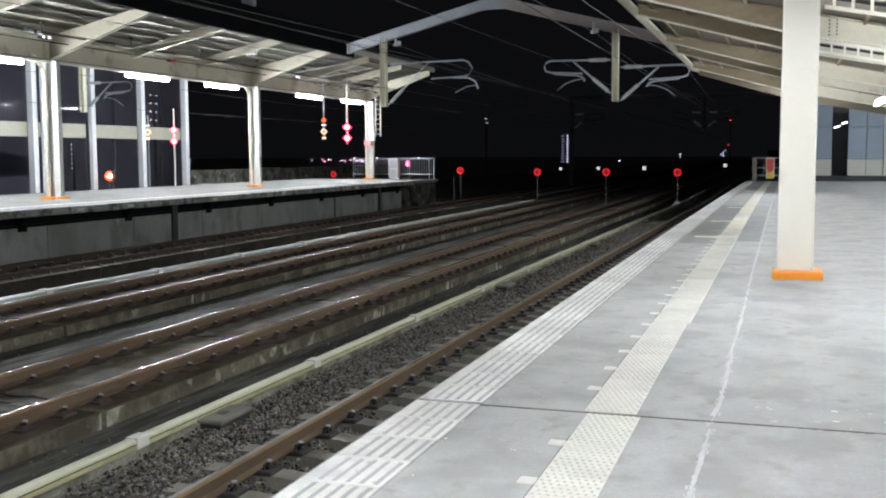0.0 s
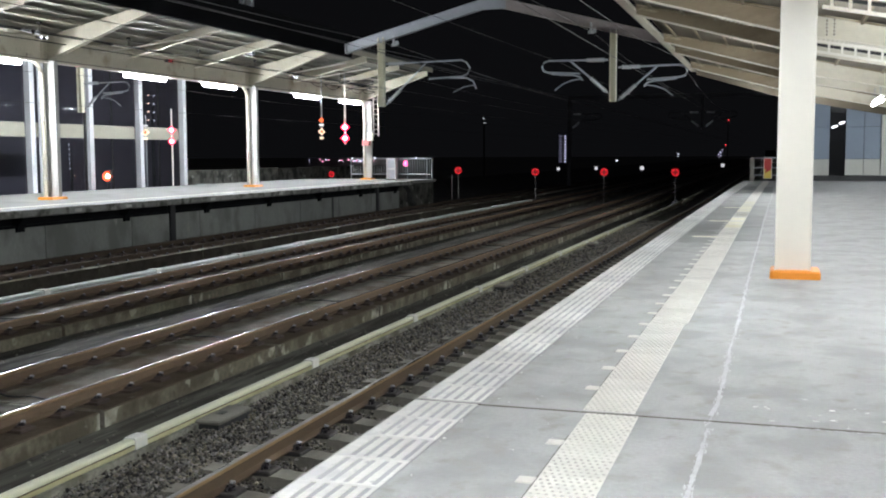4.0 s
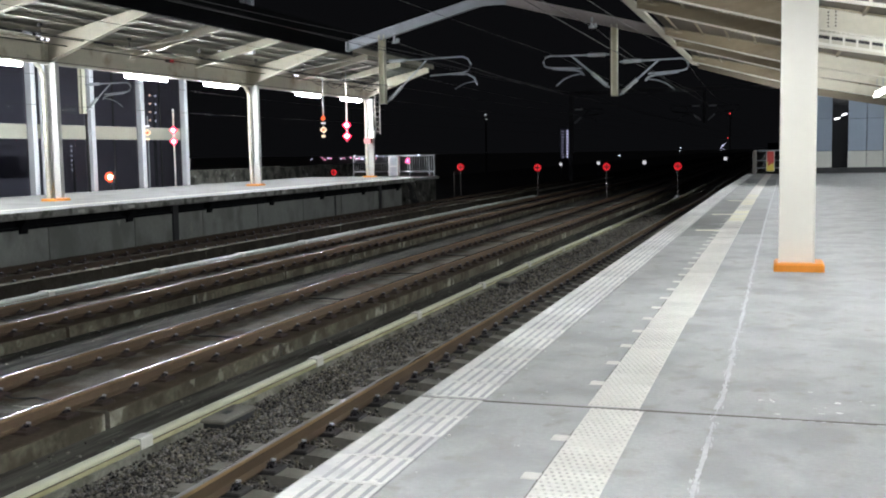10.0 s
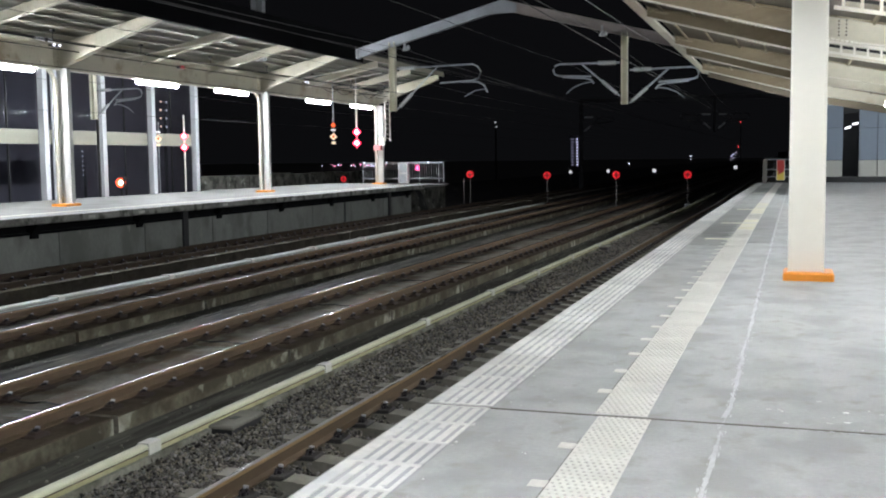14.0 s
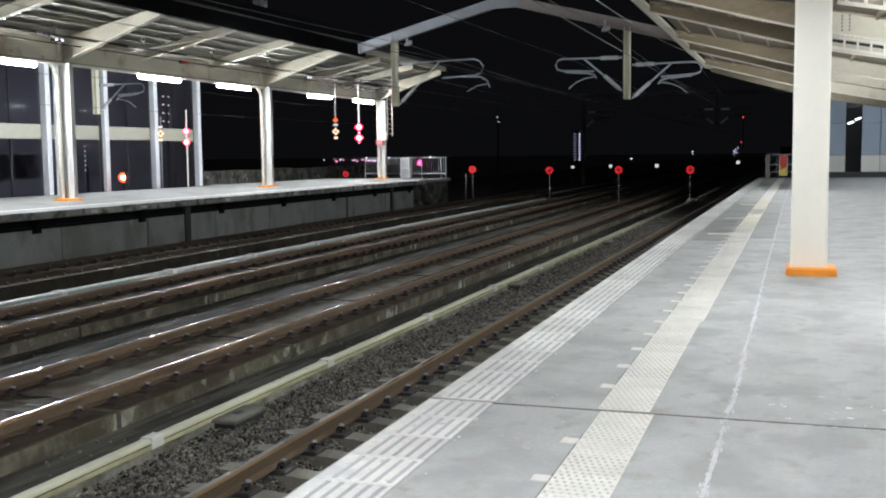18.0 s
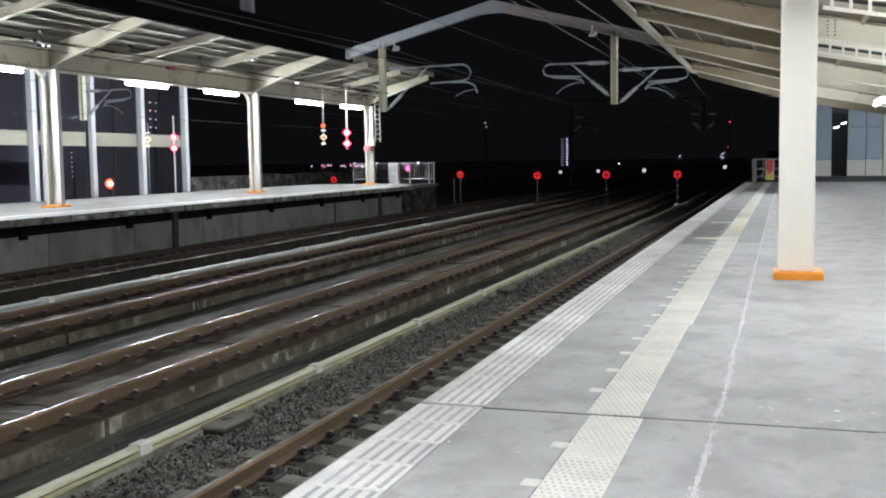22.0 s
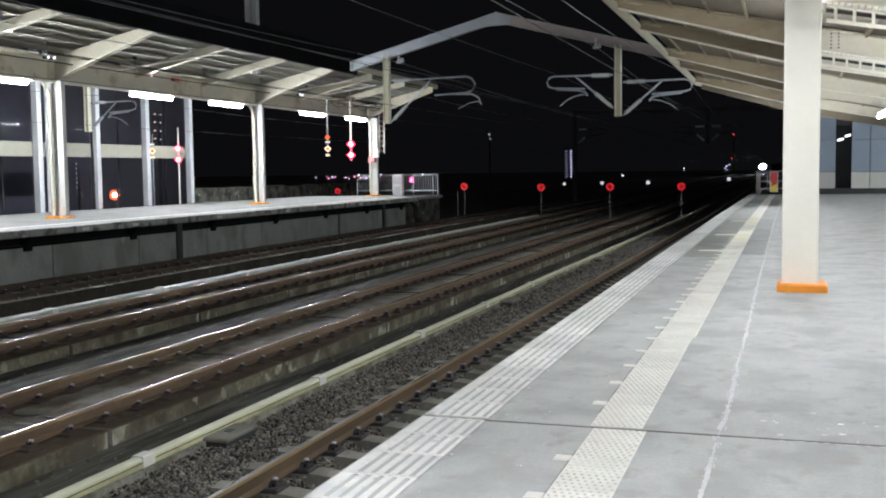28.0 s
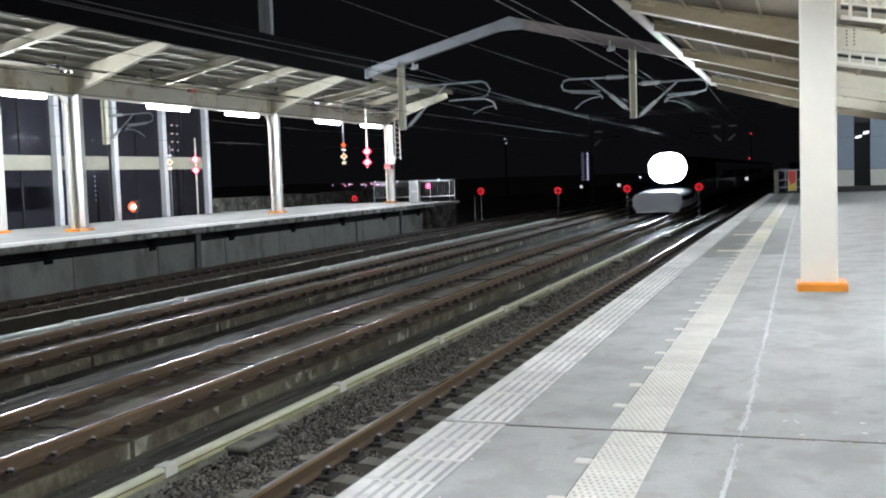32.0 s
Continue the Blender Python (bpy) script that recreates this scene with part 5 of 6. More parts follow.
def red_marker(x, y, z_top, z_bot, label, group):
    g = thing("stop_marker", label, "signal marker", x, y, 0, group=group, rz=20)
    part("pole", Shape().tube([(0, 0, z_bot), (0, 0, z_top)], 0.045, 10), WHITE_PAINT, g, "white round pole")
    if z_bot > 0:
        part("hanger", Shape().tube([(0, 0, z_top), (0, 0, 6.03)], 0.02, 8), STEEL, g)
    r = 0.25 if z_bot > 0 else 0.215
    for z in (3.02, 2.42) if z_bot > 0 else (2.86, 2.26):
        p = part("diamond", diamond(Shape(), -0.07, z, r, 0), NEON_RED, g, "glowing red diamond plate")
        part("diamond_centre", diamond(Shape(), -0.10, z, r * 0.62, 0), NEON_WHITE, p, "white lit centre")
    return g


red_marker(-22.9, 53.4, 5.45, 2.1, "hanging white pole with two glowing red diamonds", "stop markers")
red_marker(-30.9, 48.65, 3.98, -1.7, "standing white pole with two glowing red diamonds", "stop markers")


def pale_marker(x, y, z_top, z_bot, label):
    g = thing("position_marker", label, "signal marker", x, y, 0, group="position markers", rz=20)
    part("pole", Shape().tube([(0, 0, z_bot), (0, 0, 6.03 if z_bot > 0 else z_top)], 0.03, 10), STEEL, g)
    if z_bot > 0:
        part("small_diamond", diamond(Shape(), -0.06, 3.32, 0.14, 0), MARK_ORANGE, g, "orange lit diamond")
    part("name_bar", Shape().cbox(-0.12, 0.12, -0.08, -0.05, 3.03, 3.11, 0.01), SIGN_WHITE, g, "white bar")
    d = part("large_diamond", diamond(Shape(), -0.06, 2.72, 0.19, 0), MARK_CREAM, g, "cream lit diamond")
    part("diamond_centre", diamond(Shape(), -0.09, 2.72, 0.09, 0), MARK_ORANGE, d)
    part("lower_bar", Shape().cbox(-0.10, 0.10, -0.08, -0.05, 2.33, 2.45, 0.01), MARK_CREAM, g)
    return g


pale_marker(-22.9, 50.3, 5.3, 2.3, "hanging marker with orange and cream diamonds")
pale_marker(-31.6, 47.3, 3.6, -1.7, "standing marker with orange and cream diamonds on a thin post")

# ---- outer wall beyond the far platform ----
WX, PITCH = -34.0, 4.42
outer = thing("station_wall", "glazed station wall with pale posts and a cream band, dark beyond", "wall", WX, 0, 0, kind="structure")
for i in range(-4, 4):
    y = 41.45 + PITCH * i
    part("wall_post", Shape().cbox(0.05, 0.38, y - 0.52, y - 0.18, -1.95, 7.5, 0.015), BLUE_WHITE, outer, "bluish white steel post")
    for x0, y0 in ((0.40, y + 0.12),) if i == 0 else ():
        part("wall_post", Shape().cbox(x0, x0 + 0.2, y0 - 0.15, y0 + 0.15, -1.95, 7.5, 0.02), BLUE_WHITE, outer, "bright white post")
    if i < 3:
        part("band_panel", Shape().cbox(-0.06, 0.06, y - 0.2, y + PITCH - 0.55, 2.42, 3.11, 0.015), BAND, outer, "cream horizontal band panel")
        for z0, z1 in ((-1.0, 2.40), (3.13, 6.9)):
            for h in (0, 1):
                ya = y - 0.2 + h * (PITCH - 0.4) / 2
                part("pane", Shape().box(-0.012, 0.012, ya + 0.02, ya + (PITCH - 0.4) / 2 - 0.02, z0, z1), GLASS, outer)
            part("mullion", Shape().box(-0.04, 0.04, y - 0.35 + PITCH / 2 - 0.03, y - 0.35 + PITCH / 2 + 0.03, z0, z1), BLACK_METAL, outer)
part("plinth", Shape().box(-0.15, 0.15, 20, 54.5, -1.95, -1.0), CONCRETE_WALL, outer)
back = Shape().box(-44, -43.7, 10, 70.2, -1.95, 7.5)
# wall colour lifted towards violet-grey to carry the glass's haze and reflections
setting("hall_back_wall", back, mat("haze_tinted_hall_wall", (0.165, 0.15, 0.185), 0.8, vary=0.3, big=0.4, fine=4, bump=0.1), "wall of the unlit hall, tinted for the haze on the glazing", "wall")
para = Shape()
rng = random.Random(9)
for i in range(12):
    y = 55.0 + i * 3.0
    para.cbox(-34.2, -33.9, y + 0.02, y + 2.98, -1.95, 0.62 + rng.uniform(-0.05, 0.05), 0.02)
setting("parapet", para, PARAPET, "rough grey concrete parapet beyond the far platform", "wall")

lamp = thing("signal_lamp", "bright orange-red lamp on a short post beside the far track", "lamp", -33.0, 45.9, -1.95)
part("post", Shape().tube([(0, 0, 0), (0, 0, 2.15)], 0.05, 10), BLACK_METAL, lamp)
part("case", Shape().cbox(-0.2, 0.2, -0.02, 0.25, 2.08, 2.72, 0.03), BLACK_METAL, lamp)
part("lens", Shape().disc((0.0, -0.05, 2.40), 0.25, (0.6, -0.8, 0), 0.05, 20), LAMP_RED, lamp, "glowing orange-red lens")
part("core", Shape().disc((0.03, -0.09, 2.40), 0.10, (0.6, -0.8, 0), 0.05, 14), LAMP_CORE, lamp, "white-hot centre")
cart = thing("equipment_box", "dark low equipment cabinet with a violet panel beside the track", "cabinet", -31.8, 42.3, -1.95)
part("body", Shape().cbox(-0.9, 0.9, -0.6, 0.6, 0, 1.75, 0.05), BLACK_METAL, cart)
part("panel", Shape().cbox(-0.3, 0.4, -0.63, -0.605, 1.1, 1.55, 0.02), glow("violet_panel", (0.35, 0.2, 0.8), 0.12), cart, "dim violet panel")
green = thing("lamp_box", "small box with a yellow-green light by the parapet", "lamp", -33.2, 55.6, -1.95)
part("case", Shape().cbox(-0.4, 0.4, -0.3, 0.3, 0, 1.75, 0.03), CONCRETE_WALL, green)
part("lens", Shape().cbox(-0.3, 0.3, -0.34, -0.3, 1.45, 1.62, 0.02), glow("green_lens", (0.4, 0.8, 0.1), 0.35), green)

# lights of the hall, seen through the glazing
for k in range(4):
    f = thing("hall_lamp", "pair of small white lamps high in the unlit hall", "lamp", -38.5, 58.2 + 0.02 * k, 3.80 + 0.53 * k, group="small lamps in the hall")
    part("bracket", Shape().box(-0.35, 0.35, 0, 0.05, -0.04, -0.02), BLACK_METAL, f)
    part("post", Shape().tube([(0.05 * k, 0.05, -5.75 - 0.53 * k), (0.05 * k, 0.05, 0)], 0.02, 6), BLACK_METAL, f)
    part("lens", Shape().disc((-0.16, -0.02, 0), 0.055, (0.4, -1, 0), 0.04, 10), HALL_WARM, f)
    part("lens", Shape().disc((0.26, -0.02, -0.05), 0.05, (0.4, -1, 0), 0.04, 10), HALL_DIM, f)
for k in range(6):
    f = thing("hall_lamp", "tiny dim lamp in the unlit hall", "lamp", -38.5, 50.0, 2.15 - 0.27 * k, group="small lamps in the hall")
    part("lens", Shape().disc((0, 0, 0), 0.035, (0.4, -1, 0), 0.04, 10), HALL_DIM, f)
    part("post", Shape().tube([(0.03 * k, 0.05, -4.1 + 0.27 * k), (0.03 * k, 0.05, 0)], 0.012, 6), BLACK_METAL, f)


# ---- railings and end wall ----
def railing(label, x0, x1, y, h, pitch, group):
    g = thing("railing", label, "railing", x0, y, 0, group=group)
    w = x1 - x0
    for z in (0.30, h) if h > 1.25 else (0.33, 0.72, h):
        part("rail_bar", Shape().tube([(0, 0, z), (w, 0, z)], 0.03, 8), STEEL, g)
    n = int(w / pitch)
    bar = Shape().tube([(0, 0, 0.22), (0, 0, h)], 0.014, 6).mesh("baluster", STEEL)
    stout = Shape().tube([(0, 0, 0), (0, 0, h)], 0.035, 8).mesh("post", STEEL)
    for i in range(n + 1):
        big = i % 8 == 0 or i == n
        part("post" if big else "baluster", stout if big else bar, None, g, at=pose(w * i / n, 0, 0))
    return g


railing("galvanised railing with thin balusters at the far platform's end", -25.6, -20.25, 60.6, 1.26, 0.155, "platform end railings")
cab = thing("relay_cabinet", "pale grey cabinet against the far railing", "cabinet", -22.75, 60.3, 0)
part("body", Shape().cbox(-0.30, 0.30, 0.16, 0.2, 0, 1.26, 0.01).box(-0.30, -0.24, -0.2, 0.16, 0, 1.26).box(0.24, 0.30, -0.2, 0.16, 0, 1.26).box(-0.24, 0.24, -0.2, 0.16, 1.20, 1.26).box(-0.24, 0.24, -0.2, 0.16, 0.60, 0.66), COL_GREY, cab)
part("door", Shape().cbox(-0.235, 0.235, -0.14, -0.12, 0.67, 1.19, 0.01), STEEL, cab)
part("door", Shape().cbox(-0.235, 0.235, -0.14, -0.12, 0.05, 0.59, 0.01), STEEL, cab)
sg = thing("lit_sign", "small pink-red lit warning sign on the railing", "sign", -21.92, 60.45, 0.82)
part("plate", Shape().prism([(-0.14, 0), (0.14, 0), (0.085, 0.30), (-0.085, 0.30)], 0, 0.04), PINK_SIGN, sg)
part("figure", Shape().box(-0.025, 0.025, -0.008, 0.0, 0.05, 0.22), SIGN_WHITE, sg, "white bar")
part("bracket", Shape().box(-0.02, 0.02, 0.04, 0.12, -0.1, 0.3), STEEL, sg)
for dx in (-2.9, -1.4, 1.35):
    tip = thing("post_lamp", "tiny pale lamp on top of a railing post", "lamp", -22.6 + dx, 60.6, 1.25, group="railing lamps")
    part("globe", Shape().tube([(0, 0, 0), (0, 0, 0.09)], 0.04, 8), LIGHT_WHITE, tip)

RY = 57.6
g = railing("grey steel fence across the near platform's end", -1.32, 1.45, RY, 1.24, 0.42, "platform end railings")
stripe = Shape()
for k in range(9):
    z = 0.05 + k * 0.14
    stripe.add([(-0.10, -0.045, z), (0.10, -0.045, z + 0.05), (0.10, -0.045, z + 0.12), (-0.10, -0.045, z + 0.07)], [(0, 1, 2, 3)])
bpost = thing("striped_post", "grey and cream striped guard board on the fence", "guard post", -1.32, RY - 0.06, 0)
part("board", Shape().box(-0.11, 0.11, -0.04, 0.0, 0, 1.24), MARK_POST, bpost)
part("stripes", stripe, PURLIN_PALE, bpost, "pale cream slanting stripes")
board = thing("warning_board", "red and yellow warning board fixed to the fence", "sign", -0.55, RY - 0.06, 0.14)
part("back_plate", Shape().box(-0.20, 0.24, -0.0015, 0.02, 0.0, 1.08), COL_GREY, board, "pale grey backing plate")
part("red_half", Shape().cbox(-0.16, 0.20, -0.03, 0, 0.50, 1.06, 0.01), RED_BOARD, board)
part("yellow_half", Shape().cbox(-0.16, 0.20, -0.032, -0.002, 0.02, 0.495, 0.01), YELLOW_BOARD, board)
part("figure", Shape().add([(-0.13, -0.036, 0.30), (0.17, -0.036, 0.44), (0.17, -0.036, 0.62), (-0.05, -0.036, 0.55)], [(0, 1, 2, 3)]), RED_BOARD, board, "red slanting shape")

wall = thing("end_building", "end wall of blue-grey and cream panels with a dark doorway", "building", 0, END_R + 0.2, 0, kind="structure")
spans = [(1.2, 2.54), (3.34, 4.22), (4.25, 5.05), (5.40, 7.5), (7.55, 9.5), (9.55, 12.0)]
for x0, x1 in spans:
    part("upper_panel", Shape().cbox(x0, x1, -0.2, 0, 1.17, 2.83, 0.01), PANEL_BLUE, wall, "blue-grey metal panel")
    part("top_panel", Shape().cbox(x0, x1, -0.2, 0, 2.85, 5.2, 0.01), PANEL_BLUE, wall, "blue-grey metal panel")
    part("lower_panel", Shape().cbox(x0, x1, -0.2, 0, 0.30, 1.15, 0.01), PANEL_CREAM, wall, "cream metal panel")
part("pilaster", Shape().cbox(5.07, 5.38, -0.35, 0, 0.3, 5.0, 0.02), PANEL_CREAM, wall, "pale pilaster")
part("plinth", Shape().box(1.15, 12, -0.22, 0.05, -0.02, 0.295), BLACK_METAL, wall, "dark plinth")
part("back_panel", Shape().box(1.2, 12.0, 2.2, 2.4, -0.2, 5.2), mat("dark_passage_wall", (0.06, 0.062, 0.066), 0.8, vary=0.2, fine=6, bump=0.1), wall)
part("lintel", Shape().box(2.55, 3.32, -0.15, 0, 3.6, 5.2), BLACK_METAL, wall)
for k, (xx, zz) in enumerate(((2.82, 2.88), (3.22, 3.10))):
    pl = thing("passage_lamp", "white tube lamp inside the dark passage", "lamp", xx, END_R + 0.9 + k * 0.6, zz, group="passage lamps")
    part("tube", Shape().tube([(-0.13, 0, -0.04), (0.13, 0.3, 0.04)], 0.045, 8), glow("passage_tube", (0.9, 0.92, 1.0), 2.0), pl)
    part("hanger", Shape().box(-0.01, 0.01, 0.2, 0.22, 0, 1.5), BLACK_METAL, pl)


# ---- track-side markers beyond the platforms ----
def red_disc(x, y, z0, z, r, foot):
    g = thing("limit_marker", "red round marker with a dark cross on a thin grey post", "track marker", x, y, z0, group="red markers at the track ends", rz=6)
    part("post", Shape().tube([(0, 0, 0), (0, 0, z - z0)], 0.026, 8), MARK_POST, g)
    if foot:
        part("foot", Shape().tube([(0, 0, 0), (0, 0, 0.32)], 0.27, 10, r_end=0.16), STEEL, g, "pale cone-shaped foot")
    else:
        part("foot", Shape().cbox(-0.12, 0.12, -0.12, 0.12, 0, 0.15, 0.02), SLEEPER, g)
    # the disc is no lamp; its emission stands for light thrown back
    d = part("disc", Shape().disc((0, -0.07, z - z0), r, (0, 1, 0), 0.04, 28), SIGN_RED, g, "red disc given a glow")
    cr = Shape()
    cr.box(-r * 0.74, r * 0.74, -0.10, -0.093, z - z0 - 0.034, z - z0 + 0.034)
    cr.box(-0.034, 0.034, -0.10, -0.0935, z - z0 - r * 0.74, z - z0 + r * 0.74)
    part("cross", cr, SIGN_CROSS, d, "dark red cross")
    return g


red_disc(-5.92, 64.1, -1.7, 0.36, 0.235, True)
red_disc(-10.27, 64.4, -1.7, 0.37, 0.235, False)
red_disc(-14.76, 65.0, -1.7, 0.36, 0.235, False)
red_disc(-20.2, 66.0, -1.7, 0.44, 0.235, False)
red_disc(-28.9, 65.0, -1.7, 0.20, 0.20, False)


stub = thing("marker_post", "short bare grey post beside the outermost track marker", "post", -20.72, 66.2, -1.7)
part("post", Shape().tube([(0, 0, 0), (0, 0, 1.86)], 0.03, 8), MARK_POST, stub)
part("foot", Shape().cbox(-0.12, 0.12, -0.12, 0.12, 0, 0.15, 0.02), SLEEPER, stub)


def white_board(x, y, z, r):
    g = thing("reflector_board", "small square white board on a thin dark post", "track marker", x, y, -1.95, group="white boards beyond the platforms", rz=6)
    part("post", Shape().tube([(0, 0, 0), (0, 0, z + 1.95)], 0.03, 6), BLACK_METAL, g)
    # emission in place of the light this board reflects
    part("board", Shape().cbox(-r, r, -0.06, -0.03, z + 1.95 - r, z + 1.95 + r, 0.01), SIGN_WHITE, g, "white square board given a glow")


white_board(-17.95, 88, 0.24, 0.12)
white_board(-15.05, 90, 0.27, 0.13)
white_board(-11.35, 92, 0.25, 0.155)
white_board(-5.8, 118, 0.20, 0.18)


# ---- overhead line ----
GY = 41.0
gantry = thing("line_gantry", "angled steel gantry beam across the tracks with hanging posts", "gantry", 0, GY, 0)
L0, APEX, R0 = (-17.45, 0, 5.95), (-11.1, 0, 7.62), (0.75, 0, 4.55)
for a, b in ((L0, APEX), (APEX, R0)):
    part("beam", Shape().ibeam(a, b, 0.30, 0.38, 0.03), STEEL if a is L0 else STEEL_BROWN, gantry, "weathered grey steel beam")
part("apex_plate", Shape().prism([(-11.7, 7.26), (-10.5, 7.28), (-10.5, 7.62), (-11.1, 7.82), (-11.7, 7.62)], -0.16, -0.152), STEEL, gantry)
part("end_plate", Shape().box(-17.48, -17.44, -0.17, 0.17, 5.74, 6.16), STEEL, gantry)
part("mast", Shape().ibeam((0.75, 0, 0), (0.75, 0, 4.6), 0.3, 0.32, 0.03), CREAM, gantry)


def ibar(x, z0, z1):
    s = Shape()
    s.box(x - 0.12, x - 0.10, -0.14, 0.14, z0, z1).box(x + 0.10, x + 0.12, -0.14, 0.14, z0, z1).box(x - 0.10, x + 0.10, -0.012, 0.012, z0, z1)
    return s


def arm(x, side, zb):
    """A hinged registration arm: tie, brace, end loop and steady arm. side is 1 or -1 away from the post."""
    s = side
    a = Shape()
    a.tube([(x + s * 0.2, 0, zb + 1.42), (x + s * 2.55, 0, zb + 1.45), (x + s * 2.74, 0, zb + 1.39), (x + s * 2.83, 0, zb + 1.22), (x + s * 2.76, 0, zb + 1.05), (x + s * 2.58, 0, zb + 0.99),
            (x + s * 1.3, 0, zb + 0.92)], 0.036, 8)
    a.tube([(x + s * 0.2, 0, zb + 0.14), (x + s * 1.68, 0, zb + 1.41)], 0.036, 8)
    st = Shape()
    st.tube([(x + s * 2.45, 0, zb + 0.93), (x + s * 1.55, 0, zb + 0.86), (x + s * 1.30, 0, zb + 0.79), (x + s * 1.20, 0, zb + 0.65)], 0.036, 8)
    st.tube([(x + s * 1.25, 0, zb + 0.72), (x + s * 1.65, 0, zb + 0.66), (x + s * 2.0, 0, zb + 0.52), (x + s * 2.3, 0, zb + 0.28)], 0.024, 6)
    inss = []
    for p, q in (((x + s * 0.38, 0, zb + 1.422), (x + s * 1.0, 0, zb + 1.43)), ((x + s * 0.32, 0, zb + 0.243), (x + s * 0.85, 0, zb + 0.70))):
        p, q = Vector(p), Vector(q)
        ins = Shape()
        for i in range(7):
            c = p + (q - p) * (i / 6)
            ins.disc(c, 0.085, q - p, 0.05, 10)
        inss.append(ins.tube([p, q], 0.055, 8))
    return a, st, inss


def long_arm(x, zb):
    """The wider cantilever of the far post, reaching out over its track."""
    a = Shape().tube([(x + u, 0, zb + v) for u, v in ((0.2, 1.76), (3.5, 1.82), (3.72, 1.72), (3.86, 1.5), (3.75, 1.25), (3.5, 1.16), (2.1, 1.10))], 0.036, 8)
    a.tube([(x + 0.2, 0, zb + 0.08), (x + 2.0, 0, zb + 1.78)], 0.036, 8)
    st = Shape().tube([(x + u, 0, zb + v) for u, v in ((3.0, 1.12), (3.7, 1.10), (4.0, 0.95), (4.12, 0.66))], 0.036, 8)
    st.tube([(x + u, 0, zb + v) for u, v in ((4.05, 0.80), (3.6, 0.74), (3.15, 0.52))], 0.02, 6)
    inss = []
    for p, q in (((x + 0.36, 0, zb + 1.765), (x + 0.98, 0, zb + 1.775)), ((x + 0.34, 0, zb + 0.21), (x + 0.84, 0, zb + 0.685))):
        p, q = Vector(p), Vector(q)
        ins = Shape()
        for i in range(7):
            ins.disc(p + (q - p) * (i / 6), 0.085, q - p, 0.05, 10)
        inss.append(ins.tube([p, q], 0.055, 8))
    return a, st, inss


def drop_post(x, zt, zb, sides):
    part("hanging_post", ibar(x, zb, zt), GANTRY_POST, gantry, "cream hanging post")
    for s in sides:
        a, st, ins = arm(x, s, zb + (0.20 if s < 0 else -0.10)) if len(sides) > 1 else long_arm(x, zb)
        p = part("registration_arm", a, ARM_STEEL, gantry, "pale steel cantilever arm", soft=True)
        part("steady_arm", st, ARM_STEEL, p, soft=True)
        for q in ins:
            part("insulator", q, INSULATOR, p, "white ribbed insulator")


drop_post(-6.22, 6.28, 3.52, (-1, 1))
drop_post(-15.90, 6.35, 3.50, (1,))
for x in (-7.1, -15.35):
    z = 6.35 if x > -10 else 6.15
    small = Shape().tube([(x, 0, z + 0.25), (x, 0, z - 0.1)], 0.05, 8)
    small.disc((x, 0, z - 0.12), 0.11, (0, 0, 1), 0.10, 10)
    small.disc((x + 0.15, 0, z - 0.05), 0.10, (1, 0, 0), 0.10, 10)
    part("feeder_insulator", small, INSULATOR, gantry, "white feeder insulator")

def far_gantry(y):
    g = thing("line_gantry", "dark steel portal gantry over the tracks beyond the platforms", "gantry", 0, y, 0)
    for x in (-17.6, 0.9):
        part("mast", Shape().ibeam((x, 0, -1.95), (x, 0, 6.6), 0.30, 0.32, 0.03), FAR_STEEL, g)
    part("beam", Shape().ibeam((-17.6, 0, 6.4), (0.9, 0, 6.4), 0.28, 0.36, 0.03), FAR_STEEL, g)
    part("hanging_post", ibar(-6.22, 3.5, 6.25), FAR_STEEL, g)
    for x in (-6.22, -17.6):
        for k in (-1, 1) if x > -10 else (1,):
            a, st, ins = arm(x, k, 3.55)
            p = part("registration_arm", a, FAR_STEEL, g, soft=True)
            part("steady_arm", st, FAR_STEEL, p, soft=True)
            for q in ins:
                part("insulator", q, INSULATOR, p, "white ribbed insulator")


far_gantry(GY + 50)

far_mast = thing("line_mast", "cream overhead line post with a cantilever arm beyond the platform", "mast", -33.0, 43.9, 0)
part("post", ibar(0, 3.65, 6.3), GANTRY_POST, far_mast)
part("post_foot", Shape().box(-0.05, 0.05, 0.2, 0.3, -1.95, 6.3), BLACK_METAL, far_mast)
a, st, ins = arm(0, 1, 3.65)
p = part("registration_arm", a, STEEL, far_mast, soft=True)
part("steady_arm", st, STEEL, p, soft=True)
for q in ins:
    part("insulator", q, INSULATOR, p)

roof_mast = thing("roof_mast", "pale steel mast rising through the far canopy roof", "mast", -22.35, 41.5, 0)
part("shaft", Shape().box(-0.34, -0.10, -0.14, 0.14, 5.9, 11).box(-0.02, 0.22, -0.14, 0.14, 5.9, 11), BLUE_WHITE, roof_mast)
part("lacing", Shape().box(-0.34, 0.22, -0.02, 0.02, 6.2, 11), STEEL_BROWN, roof_mast)


def wire(name, label, x, z, y0, y1, r, sag=0.25, span=50.0, phase=GY, x1=None, paint=WIRE):
    s = Shape()
    pts = []
    n = int((y1 - y0) / 5)
    for i in range(n + 1):
        y = y0 + (y1 - y0) * i / n
        u = ((y - phase) / span) % 1.0
        xx = x if x1 is None else x + (x1 - x) * ease((y - 78) / 107)
        pts.append((xx, y, z - 4 * sag * u * (1 - u)))
    return tagged(part(name, s.tube(pts, r, 6), paint), label, "wire")


